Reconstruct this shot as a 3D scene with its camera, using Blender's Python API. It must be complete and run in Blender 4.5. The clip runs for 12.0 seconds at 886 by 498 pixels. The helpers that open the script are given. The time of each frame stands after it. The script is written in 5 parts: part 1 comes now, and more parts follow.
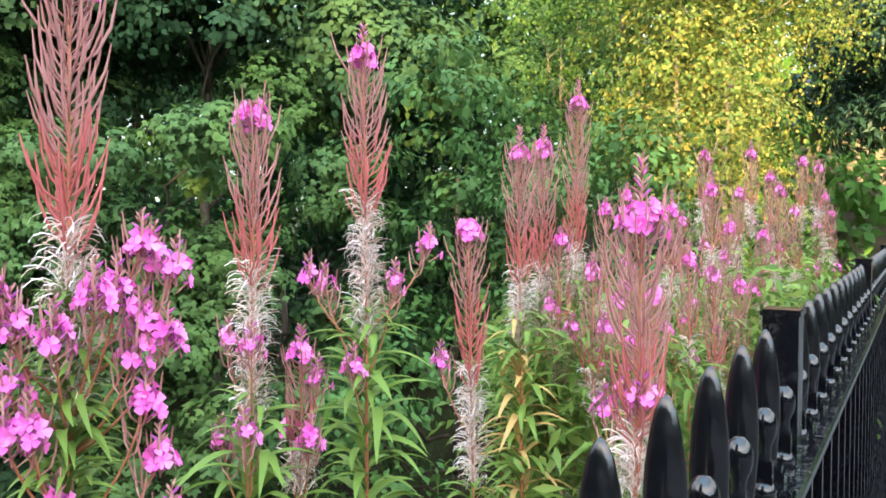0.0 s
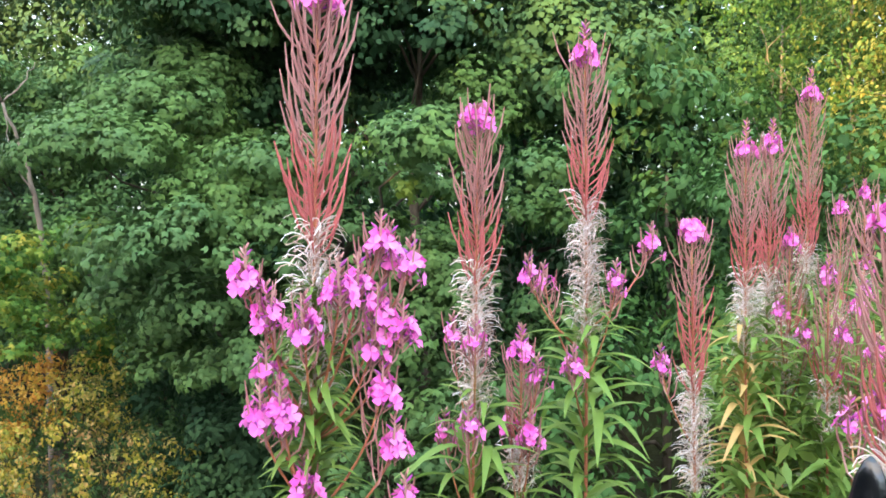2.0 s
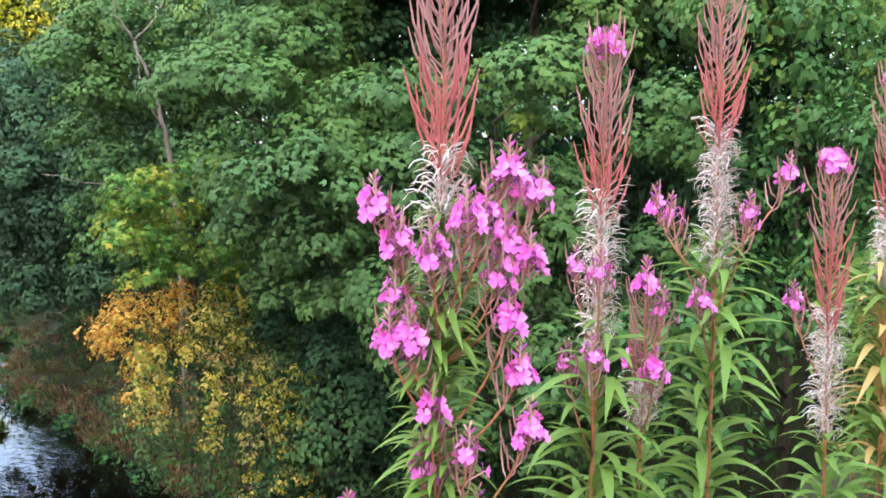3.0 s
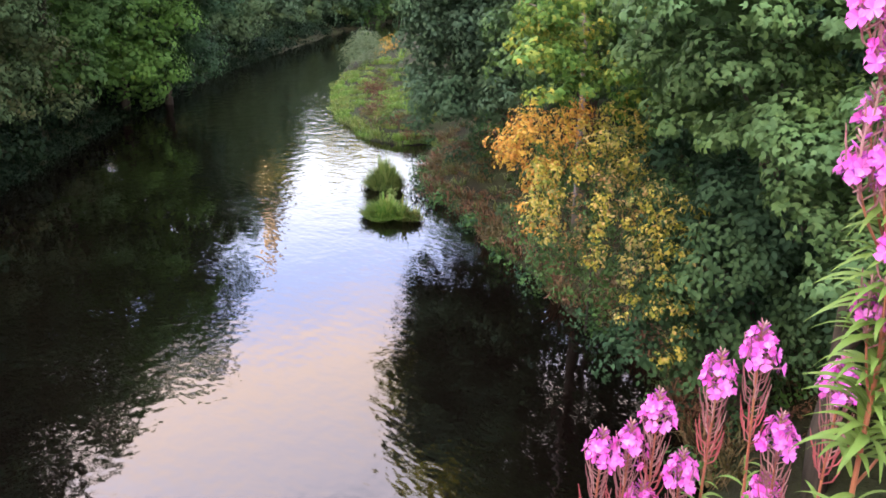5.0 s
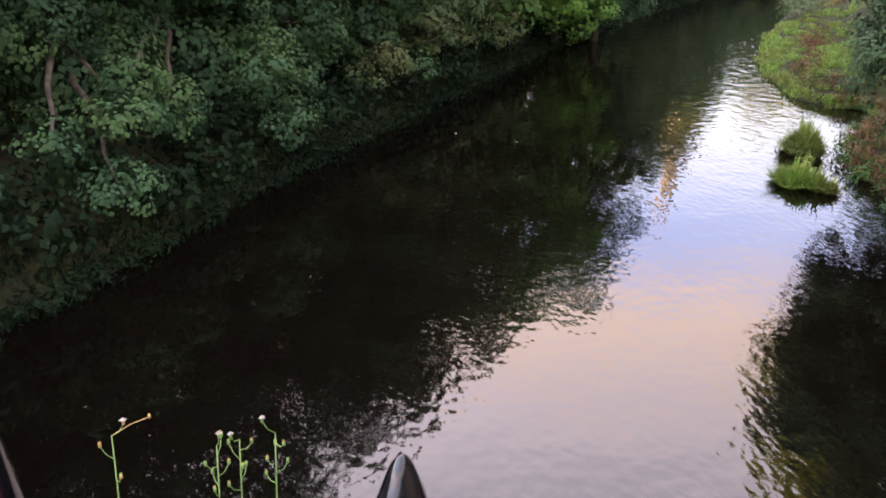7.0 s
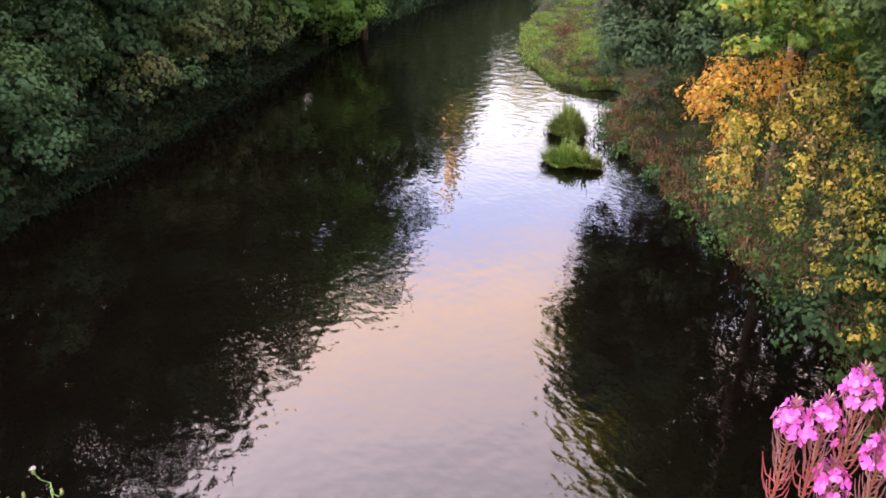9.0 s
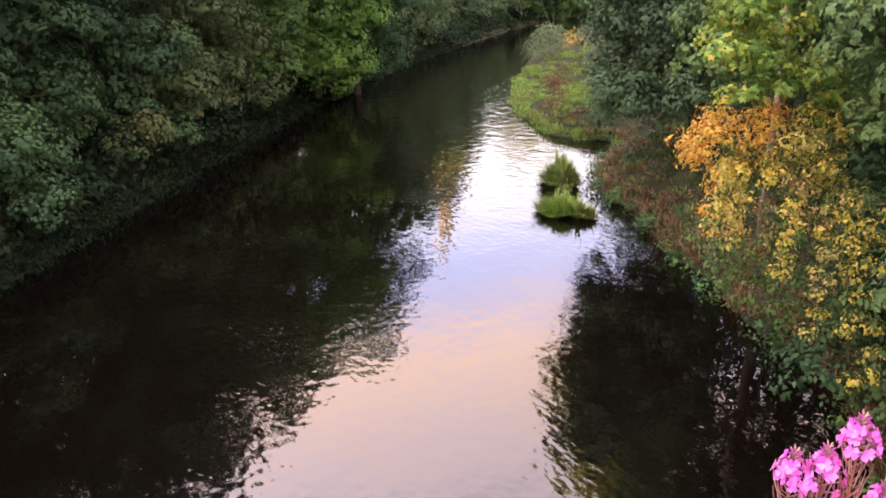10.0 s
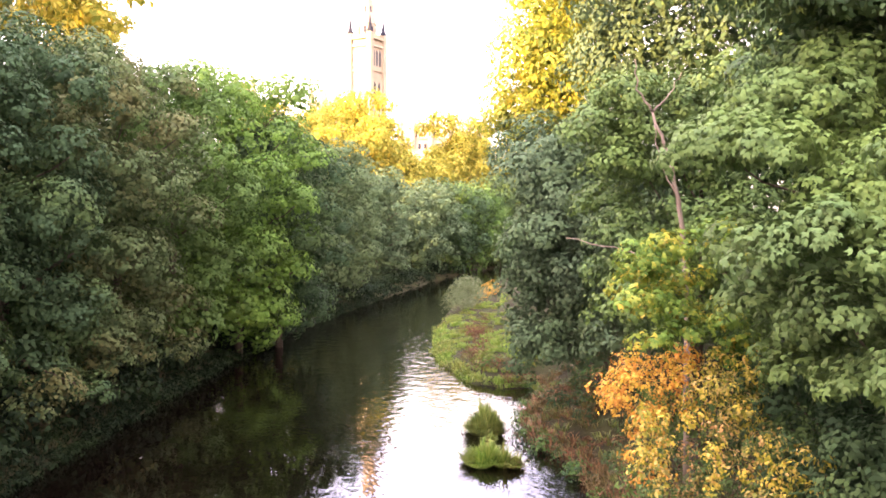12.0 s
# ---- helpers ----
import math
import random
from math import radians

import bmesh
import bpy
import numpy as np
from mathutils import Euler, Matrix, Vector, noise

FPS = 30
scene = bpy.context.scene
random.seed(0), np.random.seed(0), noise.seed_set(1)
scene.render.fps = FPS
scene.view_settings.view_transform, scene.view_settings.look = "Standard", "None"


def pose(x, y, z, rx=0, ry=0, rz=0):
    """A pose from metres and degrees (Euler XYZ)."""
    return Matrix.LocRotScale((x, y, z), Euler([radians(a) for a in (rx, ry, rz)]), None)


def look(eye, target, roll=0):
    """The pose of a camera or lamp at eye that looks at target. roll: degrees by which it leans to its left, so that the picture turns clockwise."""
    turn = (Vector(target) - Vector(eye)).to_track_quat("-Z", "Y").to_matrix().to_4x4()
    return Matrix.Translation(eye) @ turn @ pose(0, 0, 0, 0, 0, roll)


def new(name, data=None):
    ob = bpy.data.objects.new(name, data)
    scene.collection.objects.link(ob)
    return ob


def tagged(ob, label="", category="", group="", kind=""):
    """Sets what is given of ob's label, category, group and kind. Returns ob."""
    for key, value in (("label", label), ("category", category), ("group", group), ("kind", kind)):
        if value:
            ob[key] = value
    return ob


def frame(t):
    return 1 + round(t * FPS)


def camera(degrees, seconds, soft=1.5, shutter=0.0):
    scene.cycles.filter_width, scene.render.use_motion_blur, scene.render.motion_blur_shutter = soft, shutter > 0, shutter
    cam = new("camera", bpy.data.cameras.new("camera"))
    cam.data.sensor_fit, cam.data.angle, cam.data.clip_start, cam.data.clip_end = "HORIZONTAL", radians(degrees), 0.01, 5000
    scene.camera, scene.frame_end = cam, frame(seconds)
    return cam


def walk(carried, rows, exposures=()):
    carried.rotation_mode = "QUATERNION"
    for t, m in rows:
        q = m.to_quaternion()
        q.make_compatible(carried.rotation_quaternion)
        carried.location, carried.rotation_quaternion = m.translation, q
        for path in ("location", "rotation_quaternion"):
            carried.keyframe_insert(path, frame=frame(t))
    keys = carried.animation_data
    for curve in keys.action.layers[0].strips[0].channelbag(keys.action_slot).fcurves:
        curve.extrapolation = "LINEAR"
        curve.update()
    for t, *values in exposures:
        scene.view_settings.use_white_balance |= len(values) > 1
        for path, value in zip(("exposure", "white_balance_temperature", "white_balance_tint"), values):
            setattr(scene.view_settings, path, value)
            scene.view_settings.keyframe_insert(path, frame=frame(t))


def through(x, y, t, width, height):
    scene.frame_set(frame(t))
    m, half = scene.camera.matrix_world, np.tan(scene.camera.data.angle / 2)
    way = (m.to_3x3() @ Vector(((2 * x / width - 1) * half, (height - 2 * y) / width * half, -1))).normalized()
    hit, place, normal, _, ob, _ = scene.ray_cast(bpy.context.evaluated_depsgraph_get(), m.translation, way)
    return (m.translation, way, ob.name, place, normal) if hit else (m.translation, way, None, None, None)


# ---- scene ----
EYE_Z = 9.0
cam = camera(56.0, 12.0, soft=1.7)
walk(cam, [
    (0, pose(0.000, 0.000, 9.000, 88.03, -0.08, 0.01)),
    (0.5, pose(-0.005, -0.000, 9.000, 88.06, -0.10, 2.78)),
    (1, pose(-0.011, -0.001, 9.000, 88.07, -0.02, 5.88)),
    (1.5, pose(-0.018, -0.002, 9.000, 88.09, 0.00, 9.79)),
    (2, pose(-0.025, -0.003, 9.000, 88.03, 0.03, 13.91)),
    (2.5, pose(-0.032, -0.003, 8.997, 86.66, 0.00, 17.53)),
    (2.7, pose(-0.035, -0.003, 8.995, 85.26, 0.06, 18.95)),
    (4.3, pose(-0.073, -0.015, 8.979, 77.35, -0.76, 38.57)),
    (4.5, pose(-0.078, -0.019, 8.977, 76.40, -0.81, 41.52)),
    (5, pose(-0.091, -0.027, 8.967, 71.50, -0.96, 48.69)),
    (5.5, pose(-0.103, -0.038, 8.958, 67.22, -1.23, 56.02)),
    (6, pose(-0.112, -0.054, 8.958, 67.10, -1.48, 64.46)),
    (6.5, pose(-0.117, -0.067, 8.957, 67.00, -1.74, 71.11)),
    (6.7, pose(-0.119, -0.073, 8.957, 67.03, -1.76, 73.93)),
    (7.1, pose(-0.120, -0.080, 8.957, 66.98, -1.78, 77.20)),
    (7.6, pose(-0.120, -0.077, 8.957, 67.02, -1.70, 75.90)),
    (8.3, pose(-0.114, -0.060, 8.958, 67.14, -1.61, 67.60)),
    (8.5, pose(-0.112, -0.055, 8.958, 67.21, -1.46, 65.32)),
    (9, pose(-0.109, -0.048, 8.958, 67.43, -1.16, 61.52)),
    (9.5, pose(-0.107, -0.047, 8.961, 68.73, -0.49, 60.94)),
    (10, pose(-0.106, -0.048, 8.966, 70.95, -0.44, 60.89)),
    (10.5, pose(-0.103, -0.048, 8.976, 75.62, -0.30, 60.09)),
    (11, pose(-0.098, -0.047, 8.986, 80.61, 0.02, 58.83)),
    (11.5, pose(-0.093, -0.047, 8.994, 84.82, -0.04, 57.47)),
    (12, pose(-0.088, -0.046, 9.000, 88.01, -0.03, 55.48)),
], exposures=[(0, 2.17, 5900, -7), (2.7, 2.17, 5850, -6), (4.5, 2.32, 6050, 10), (6.5, 2.15, 6400, 16), (9.5, 2.25, 6850, 22), (11, 2.62, 7250, 27), (12, 2.93, 7450, 31)])

# ---- light: low evening sun from behind the far bank, hazy sky with thin cloud ----
SUN_BEARING, SUN_RISE = 170.0, 13.0        # bearing counted anticlockwise from +y


def towards(bearing, rise):
    b, r = radians(bearing), radians(rise)
    return Vector((-math.sin(b) * math.cos(r), math.cos(b) * math.cos(r), math.sin(r)))


def spot(bearing, rise, dist):
    """A place by bearing, rise and distance from the camera's start, to fit its view."""
    return Vector((0, 0, EYE_Z)) + towards(bearing, rise) * dist


sun = new("sun", bpy.data.lights.new("sun", "SUN"))
sun.data.energy, sun.data.angle, sun.data.color = 5.0, radians(0.6), (1.0, 0.64, 0.27)
sun.matrix_world = look(towards(SUN_BEARING, SUN_RISE) * 200, (0, 0, 0))

world = bpy.data.worlds.new("sky")
scene.world = world
world.use_nodes = True
wn, wl = world.node_tree.nodes, world.node_tree.links
wn.clear()
sky = wn.new("ShaderNodeTexSky")
sky.sky_type, sky.sun_disc = "NISHITA", False
sky.sun_elevation, sky.sun_rotation = radians(SUN_RISE), radians(-SUN_BEARING)
sky.dust_density, sky.air_density = 2.0, 1.0
# evening cloud in thin level sheets, broken by slow drifts
coord = wn.new("ShaderNodeTexCoord")
axes = wn.new("ShaderNodeSeparateXYZ")
stretch = wn.new("ShaderNodeMapping")
stretch.inputs["Scale"].default_value = (1.5, 1.5, 4.0)
drift = wn.new("ShaderNodeTexNoise")
drift.inputs["Scale"].default_value, drift.inputs["Detail"].default_value = 2.0, 5
lift = wn.new("ShaderNodeMath")
lift.operation, lift.inputs[1].default_value, lift.inputs[2].default_value = "MULTIPLY_ADD", 0.16, -0.08
height = wn.new("ShaderNodeMath")
height.operation = "ADD"
sheets = wn.new("ShaderNodeValToRGB")
tones = ((0.0, (0.45, 0.43, 0.42)), (0.24, (1.10, 1.07, 1.10)), (0.36, (0.74, 0.84, 1.34)), (0.46, (1.75, 1.27, 0.99)), (0.58, (1.62, 1.38, 1.46)), (0.75, (0.84, 0.91, 1.08)), (1.0, (1.02, 1.22, 1.62)))
while len(sheets.color_ramp.elements) < len(tones):
    sheets.color_ramp.elements.new(0.5)
for k, (p, c) in zip(sheets.color_ramp.elements, tones):
    k.position, k.color = p, (*c, 1)
clear, cloudy, both = wn.new("ShaderNodeBackground"), wn.new("ShaderNodeBackground"), wn.new("ShaderNodeAddShader")
clear.inputs[1].default_value, cloudy.inputs[1].default_value = 0.04, 0.78
wout = wn.new("ShaderNodeOutputWorld")
# the sky is brighter on the sun's side
side, glow_side = wn.new("ShaderNodeVectorMath"), wn.new("ShaderNodeMath")
side.operation, glow_side.operation = "DOT_PRODUCT", "MULTIPLY_ADD"
side.inputs[1].default_value = (-math.sin(radians(SUN_BEARING)), math.cos(radians(SUN_BEARING)), 0)
glow_side.inputs[1].default_value, glow_side.inputs[2].default_value = 0.58, 0.93
wl.new(coord.outputs["Generated"], side.inputs[0])
wl.new(side.outputs["Value"], glow_side.inputs[0])
wl.new(glow_side.outputs[0], cloudy.inputs[1])
wl.new(coord.outputs["Generated"], axes.inputs[0])
wl.new(coord.outputs["Generated"], stretch.inputs["Vector"])
wl.new(stretch.outputs[0], drift.inputs["Vector"])
wl.new(drift.outputs[0], lift.inputs[0])
wl.new(lift.outputs[0], height.inputs[0])
wl.new(axes.outputs["Z"], height.inputs[1])
wl.new(height.outputs[0], sheets.inputs[0])
wl.new(sky.outputs[0], clear.inputs[0])
wl.new(sheets.outputs[0], cloudy.inputs[0])
wl.new(clear.outputs[0], both.inputs[0])
wl.new(cloudy.outputs[0], both.inputs[1])
wl.new(both.outputs[0], wout.inputs[0])


# ---- materials ----
def material(name, rough=0.6, metal=0.0, spec=0.5):
    m = bpy.data.materials.new(name)
    m.use_nodes = True
    n, l = m.node_tree.nodes, m.node_tree.links
    b = n["Principled BSDF"]
    b.inputs["Roughness"].default_value, b.inputs["Metallic"].default_value = rough, metal
    b.inputs["Specular IOR Level"].default_value = spec
    return m, n, l, b


def ramp(n, stops):
    r = n.new("ShaderNodeValToRGB")
    e = r.color_ramp.elements
    while len(e) < len(stops):
        e.new(0.5)
    for k, (p, c) in zip(e, stops):
        k.position, k.color = p, (*c, 1)
    return r


def texture(n, l, scale, detail=4, rough=0.55, coords="Object", stretch=(1, 1, 1)):
    c, m, t = n.new("ShaderNodeTexCoord"), n.new("ShaderNodeMapping"), n.new("ShaderNodeTexNoise")
    m.inputs["Scale"].default_value = stretch
    l.new(c.outputs[coords], m.inputs[0])
    l.new(m.outputs[0], t.inputs["Vector"])
    t.inputs["Scale"].default_value, t.inputs["Detail"].default_value, t.inputs["Roughness"].default_value = scale, detail, rough
    return t


def relief(n, l, b, tex, strength, distance):
    k = n.new("ShaderNodeBump")
    k.inputs["Strength"].default_value, k.inputs["Distance"].default_value = strength, distance
    l.new(tex.outputs[0], k.inputs["Height"])
    l.new(k.outputs[0], b.inputs["Normal"])
    return k


def leafy(name, stops, patch=None, patch_scale=0.5, through=0.3, rough=0.45, spec=0.35, vary=1.0):
    """A leaf: each leaf has a shade of its own, with slow drifts of another tone over the crown; light passes through."""
    m, n, l, b = material(name, rough, 0, spec)
    geo = n.new("ShaderNodeNewGeometry")
    tone = ramp(n, stops)
    lot = n.new("ShaderNodeMapRange")              # vary: how far single leaves differ from the middle tone
    lot.inputs[3].default_value, lot.inputs[4].default_value = 0.55 - 0.55 * vary, 0.55 + 0.45 * vary
    l.new(geo.outputs["Random Per Island"], lot.inputs[0])
    l.new(lot.outputs[0], tone.inputs[0])
    colour = tone.outputs[0]
    if patch:
        drift = texture(n, l, patch_scale, 3)
        mask = ramp(n, [(0.46, (0, 0, 0)), (0.62, (1, 1, 1))])
        l.new(drift.outputs[0], mask.inputs[0])
        other = ramp(n, patch)
        l.new(lot.outputs[0], other.inputs[0])
        mix = n.new("ShaderNodeMixRGB")
        l.new(mask.outputs[0], mix.inputs[0])
        l.new(colour, mix.inputs[1])
        l.new(other.outputs[0], mix.inputs[2])
        colour = mix.outputs[0]
    l.new(colour, b.inputs["Base Color"])
    glow = n.new("ShaderNodeBsdfTranslucent")
    l.new(colour, glow.inputs["Color"])
    mixed = n.new("ShaderNodeMixShader")
    mixed.inputs[0].default_value = through
    l.new(b.outputs[0], mixed.inputs[1])
    l.new(glow.outputs[0], mixed.inputs[2])
    l.new(mixed.outputs[0], n["Material Output"].inputs["Surface"])
    return m


def plain(name, stops, scale, rough, spec=0.4, metal=0.0, bump=0.0, bump_scale=None, depth=0.01, stretch=(1, 1, 1)):
    m, n, l, b = material(name, rough, metal, spec)
    t = texture(n, l, scale, 6, 0.6, stretch=stretch)
    r = ramp(n, stops)
    l.new(t.outputs[0], r.inputs[0])
    l.new(r.outputs[0], b.inputs["Base Color"])
    if bump:
        relief(n, l, b, texture(n, l, bump_scale or scale * 4, 5, 0.6, stretch=stretch), bump, depth)
    return m


SYCAMORE = leafy("sycamore_leaf", [(0, (0.040, 0.080, 0.027)), (0.6, (0.075, 0.130, 0.041)), (1, (0.120, 0.180, 0.061))],
                 [(0, (0.046, 0.093, 0.022)), (1, (0.122, 0.187, 0.043))], 0.35, 0.16, 0.55, 0.1, 0.4)
SPRING = leafy("spring_green_leaf", [(0, (0.060, 0.130, 0.025)), (0.6, (0.115, 0.215, 0.038)), (0.95, (0.190, 0.280, 0.048)), (1, (0.46, 0.32, 0.05))],
               [(0, (0.110, 0.180, 0.025)), (0.7, (0.220, 0.260, 0.034)), (1, (0.46, 0.34, 0.05))], 0.9, 0.25, 0.55, 0.12)
FRESH = leafy("fresh_leaf", [(0, (0.060, 0.138, 0.024)), (0.6, (0.112, 0.219, 0.040)), (1, (0.171, 0.285, 0.057))],
              [(0, (0.046, 0.107, 0.028)), (1, (0.124, 0.219, 0.053))], 0.5, 0.2, 0.55, 0.08, 0.4)
HORNBEAM = leafy("hornbeam_leaf", [(0, (0.036, 0.080, 0.022)), (0.6, (0.070, 0.138, 0.035)), (1, (0.120, 0.205, 0.052))],
                 [(0, (0.030, 0.070, 0.022)), (1, (0.085, 0.150, 0.042))], 0.6, 0.25, 0.55, 0.12, 0.5)
# sunlit gold is put into the birch leaf's upper tones
SUNGOLDBIRCH = leafy("sun_gold_birch_leaf", [(0, (0.075, 0.14, 0.028)), (0.5, (0.16, 0.20, 0.045)), (0.85, (0.31, 0.29, 0.07)), (1, (0.52, 0.39, 0.10))],
              [(0, (0.06, 0.13, 0.03)), (1, (0.26, 0.26, 0.06))], 0.5, 0.45, 0.5, 0.12)
# the same birch leaf, greener, without the sun's gold in its colour
UNLITBIRCH = leafy("unlit_birch_leaf", [(0, (0.050, 0.11, 0.028)), (0.7, (0.10, 0.18, 0.042)), (1, (0.18, 0.24, 0.06))], None, 0.5, 0.35, 0.5, 0.12)
DEEP = leafy("deep_leaf", [(0, (0.020, 0.047, 0.022)), (0.7, (0.043, 0.083, 0.037)), (1, (0.072, 0.118, 0.051))],
             [(0, (0.032, 0.067, 0.024)), (1, (0.084, 0.138, 0.045))], 0.3, 0.15, 0.6, 0.07, 0.4)
RIVERLEAF = leafy("riverside_leaf", [(0, (0.038, 0.083, 0.025)), (0.6, (0.076, 0.143, 0.040)), (1, (0.122, 0.199, 0.054))],
                  [(0, (0.042, 0.102, 0.022)), (1, (0.109, 0.194, 0.041))], 0.25, 0.15, 0.6, 0.07, 0.4)
# the shade under the far bank's trees is put into this leaf colour
SHADETONELEAF = leafy("shade_tone_leaf", [(0, (0.006, 0.013, 0.007)), (0.6, (0.011, 0.021, 0.010)), (1, (0.024, 0.038, 0.015))],
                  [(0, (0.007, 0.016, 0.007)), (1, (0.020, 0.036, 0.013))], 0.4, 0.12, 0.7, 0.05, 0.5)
ASHLEAF = leafy("ash_leaf", [(0, (0.040, 0.076, 0.038)), (0.6, (0.072, 0.118, 0.060)), (1, (0.110, 0.160, 0.085))],
                [(0, (0.034, 0.070, 0.031)), (1, (0.086, 0.134, 0.057))], 0.3, 0.16, 0.6, 0.08, 0.4)
GREYGREEN = leafy("willow_leaf", [(0, (0.050, 0.088, 0.036)), (0.7, (0.085, 0.132, 0.056)), (1, (0.12, 0.17, 0.08))], None, 0.3, 0.2, 0.6, 0.1, 0.4)
BUSHLEAF = leafy("pale_willow_leaf", [(0, (0.09, 0.13, 0.06)), (0.6, (0.15, 0.19, 0.09)), (1, (0.22, 0.24, 0.13))], None, 0.5, 0.25, 0.6, 0.1, 0.6)
AUTUMN = leafy("autumn_leaf", [(0, (0.30, 0.14, 0.04)), (0.3, (0.52, 0.23, 0.045)), (0.75, (0.62, 0.31, 0.055)), (1, (0.66, 0.44, 0.11))],
               [(0, (0.22, 0.22, 0.035)), (0.5, (0.48, 0.34, 0.045)), (1, (0.66, 0.42, 0.07))], 1.3, 0.3, 0.55, 0.12)
RUSSET = leafy("russet_leaf", [(0, (0.10, 0.14, 0.035)), (0.35, (0.20, 0.18, 0.05)), (0.6, (0.42, 0.24, 0.09)), (1, (0.60, 0.38, 0.17))],
               [(0, (0.06, 0.11, 0.03)), (0.6, (0.14, 0.17, 0.05)), (1, (0.50, 0.33, 0.10))], 1.1, 0.3, 0.55, 0.12)
LIME = leafy("turning_leaf", [(0, (0.143, 0.197, 0.027)), (0.4, (0.394, 0.341, 0.045)), (0.85, (0.610, 0.466, 0.081)), (1, (0.645, 0.394, 0.126))],
             [(0, (0.117, 0.170, 0.036)), (1, (0.466, 0.341, 0.126))], 1.6, 0.35, 0.55, 0.2)
# a green crown's sunlit gold is mixed into this leaf colour
SUNGOLDLINDEN = leafy("sun_gold_linden_leaf", [(0, (0.102, 0.151, 0.022)), (0.6, (0.232, 0.259, 0.033)), (1, (0.377, 0.356, 0.055))], None, 0.5, 0.4, 0.5, 0.2)
BROWNLEAF = leafy("browning_sunwarmed_leaf", [(0, (0.044, 0.077, 0.031)), (0.6, (0.072, 0.114, 0.044)), (1, (0.114, 0.145, 0.059))],
                  [(0, (0.060, 0.081, 0.031)), (1, (0.131, 0.131, 0.050))], 0.22, 0.15, 0.6, 0.07, 0.5)
SPITGRASS = leafy("spit_grass_blade", [(0, (0.10, 0.19, 0.030)), (0.6, (0.17, 0.28, 0.04)), (1, (0.28, 0.34, 0.08))],
                  [(0, (0.09, 0.10, 0.03)), (0.5, (0.17, 0.24, 0.04)), (1, (0.26, 0.22, 0.07))], 0.4, 0.25, 0.6, 0.15)
ISLETGRASS = leafy("islet_rush", [(0, (0.100, 0.150, 0.037)), (0.6, (0.200, 0.263, 0.062)), (1, (0.350, 0.362, 0.112))], None, 0.5, 0.3, 0.6, 0.15)
# gold of the low sun is put into the hill trees' leaf colour
SUNGOLDLEAF = leafy("sun_gold_hill_leaf", [(0, (0.15, 0.18, 0.03)), (0.6, (0.32, 0.29, 0.045)), (1, (0.48, 0.38, 0.07))], None, 0.7, 0.4, 0.6, 0.1)
FIR = leafy("fir_needle", [(0, (0.012, 0.035, 0.022)), (1, (0.035, 0.075, 0.045))], None, 0.5, 0.1)
GRASS = leafy("grass_blade", [(0, (0.06, 0.09, 0.02)), (0.6, (0.11, 0.15, 0.03)), (1, (0.20, 0.19, 0.06))],
              [(0, (0.10, 0.06, 0.03)), (1, (0.21, 0.125, 0.06))], 0.5, 0.2)
RUST = leafy("dead_bracken", [(0, (0.08, 0.040, 0.024)), (0.6, (0.17, 0.085, 0.045)), (1, (0.28, 0.155, 0.08))],
             [(0, (0.06, 0.058, 0.020)), (1, (0.15, 0.11, 0.04))], 0.5, 0.15, 0.7, 0.1)
WEED = leafy("weed_leaf", [(0, (0.085, 0.145, 0.028)), (0.6, (0.155, 0.235, 0.045)), (1, (0.24, 0.32, 0.075))], None, 0.5, 0.35, 0.5, 0.2)
YELLOWED = leafy("withered_leaf", [(0, (0.30, 0.18, 0.05)), (1, (0.55, 0.38, 0.14))], None, 0.5, 0.3, 0.6)
PETAL = leafy("petal", [(0, (0.66, 0.08, 0.44)), (0.5, (0.80, 0.16, 0.56)), (1, (0.88, 0.31, 0.69))], None, 0.5, 0.35, 0.5, 0.2)
SEPAL = leafy("sepal", [(0, (0.34, 0.06, 0.40)), (1, (0.55, 0.10, 0.36))], None, 0.5, 0.2)
POD = leafy("seed_pod", [(0, (0.226, 0.089, 0.089)), (0.5, (0.329, 0.147, 0.137)), (1, (0.423, 0.242, 0.210))], None, 0.5, 0.1, 0.55)
REDPOD = leafy("red_seed_pod", [(0, (0.324, 0.062, 0.067)), (0.6, (0.414, 0.112, 0.108)), (1, (0.450, 0.202, 0.162))], None, 0.5, 0.1, 0.55)
FLUFF = leafy("seed_fluff", [(0, (0.40, 0.25, 0.20)), (0.35, (0.58, 0.46, 0.39)), (0.7, (0.68, 0.60, 0.56)), (1, (0.78, 0.75, 0.76))], None, 0.5, 0.3, 0.8, 0.1)
STEM = plain("weed_stem", [(0.3, (0.30, 0.08, 0.06)), (0.55, (0.34, 0.13, 0.06)), (0.75, (0.20, 0.22, 0.06))], 9, 0.5)
GREENSTEM = plain("green_stem", [(0.3, (0.12, 0.22, 0.05)), (0.7, (0.22, 0.32, 0.09))], 12, 0.5)
BARK = plain("bark", [(0.3, (0.035, 0.027, 0.020)), (0.55, (0.085, 0.066, 0.048)), (0.8, (0.15, 0.12, 0.09))], 3, 0.85, 0.2,
             bump=0.8, bump_scale=14, depth=0.03, stretch=(1, 1, 0.25))
PALEBARK = plain("dead_wood", [(0.3, (0.13, 0.10, 0.08)), (0.6, (0.25, 0.20, 0.16)), (0.8, (0.40, 0.34, 0.28))], 3, 0.8, 0.2,
                 bump=0.6, bump_scale=12, depth=0.02, stretch=(1, 1, 0.25))
SOIL = plain("soil", [(0.3, (0.018, 0.014, 0.009)), (0.55, (0.034, 0.034, 0.014)), (0.75, (0.032, 0.050, 0.016))], 0.8, 0.95, 0.1,
             bump=1.0, bump_scale=6, depth=0.08)
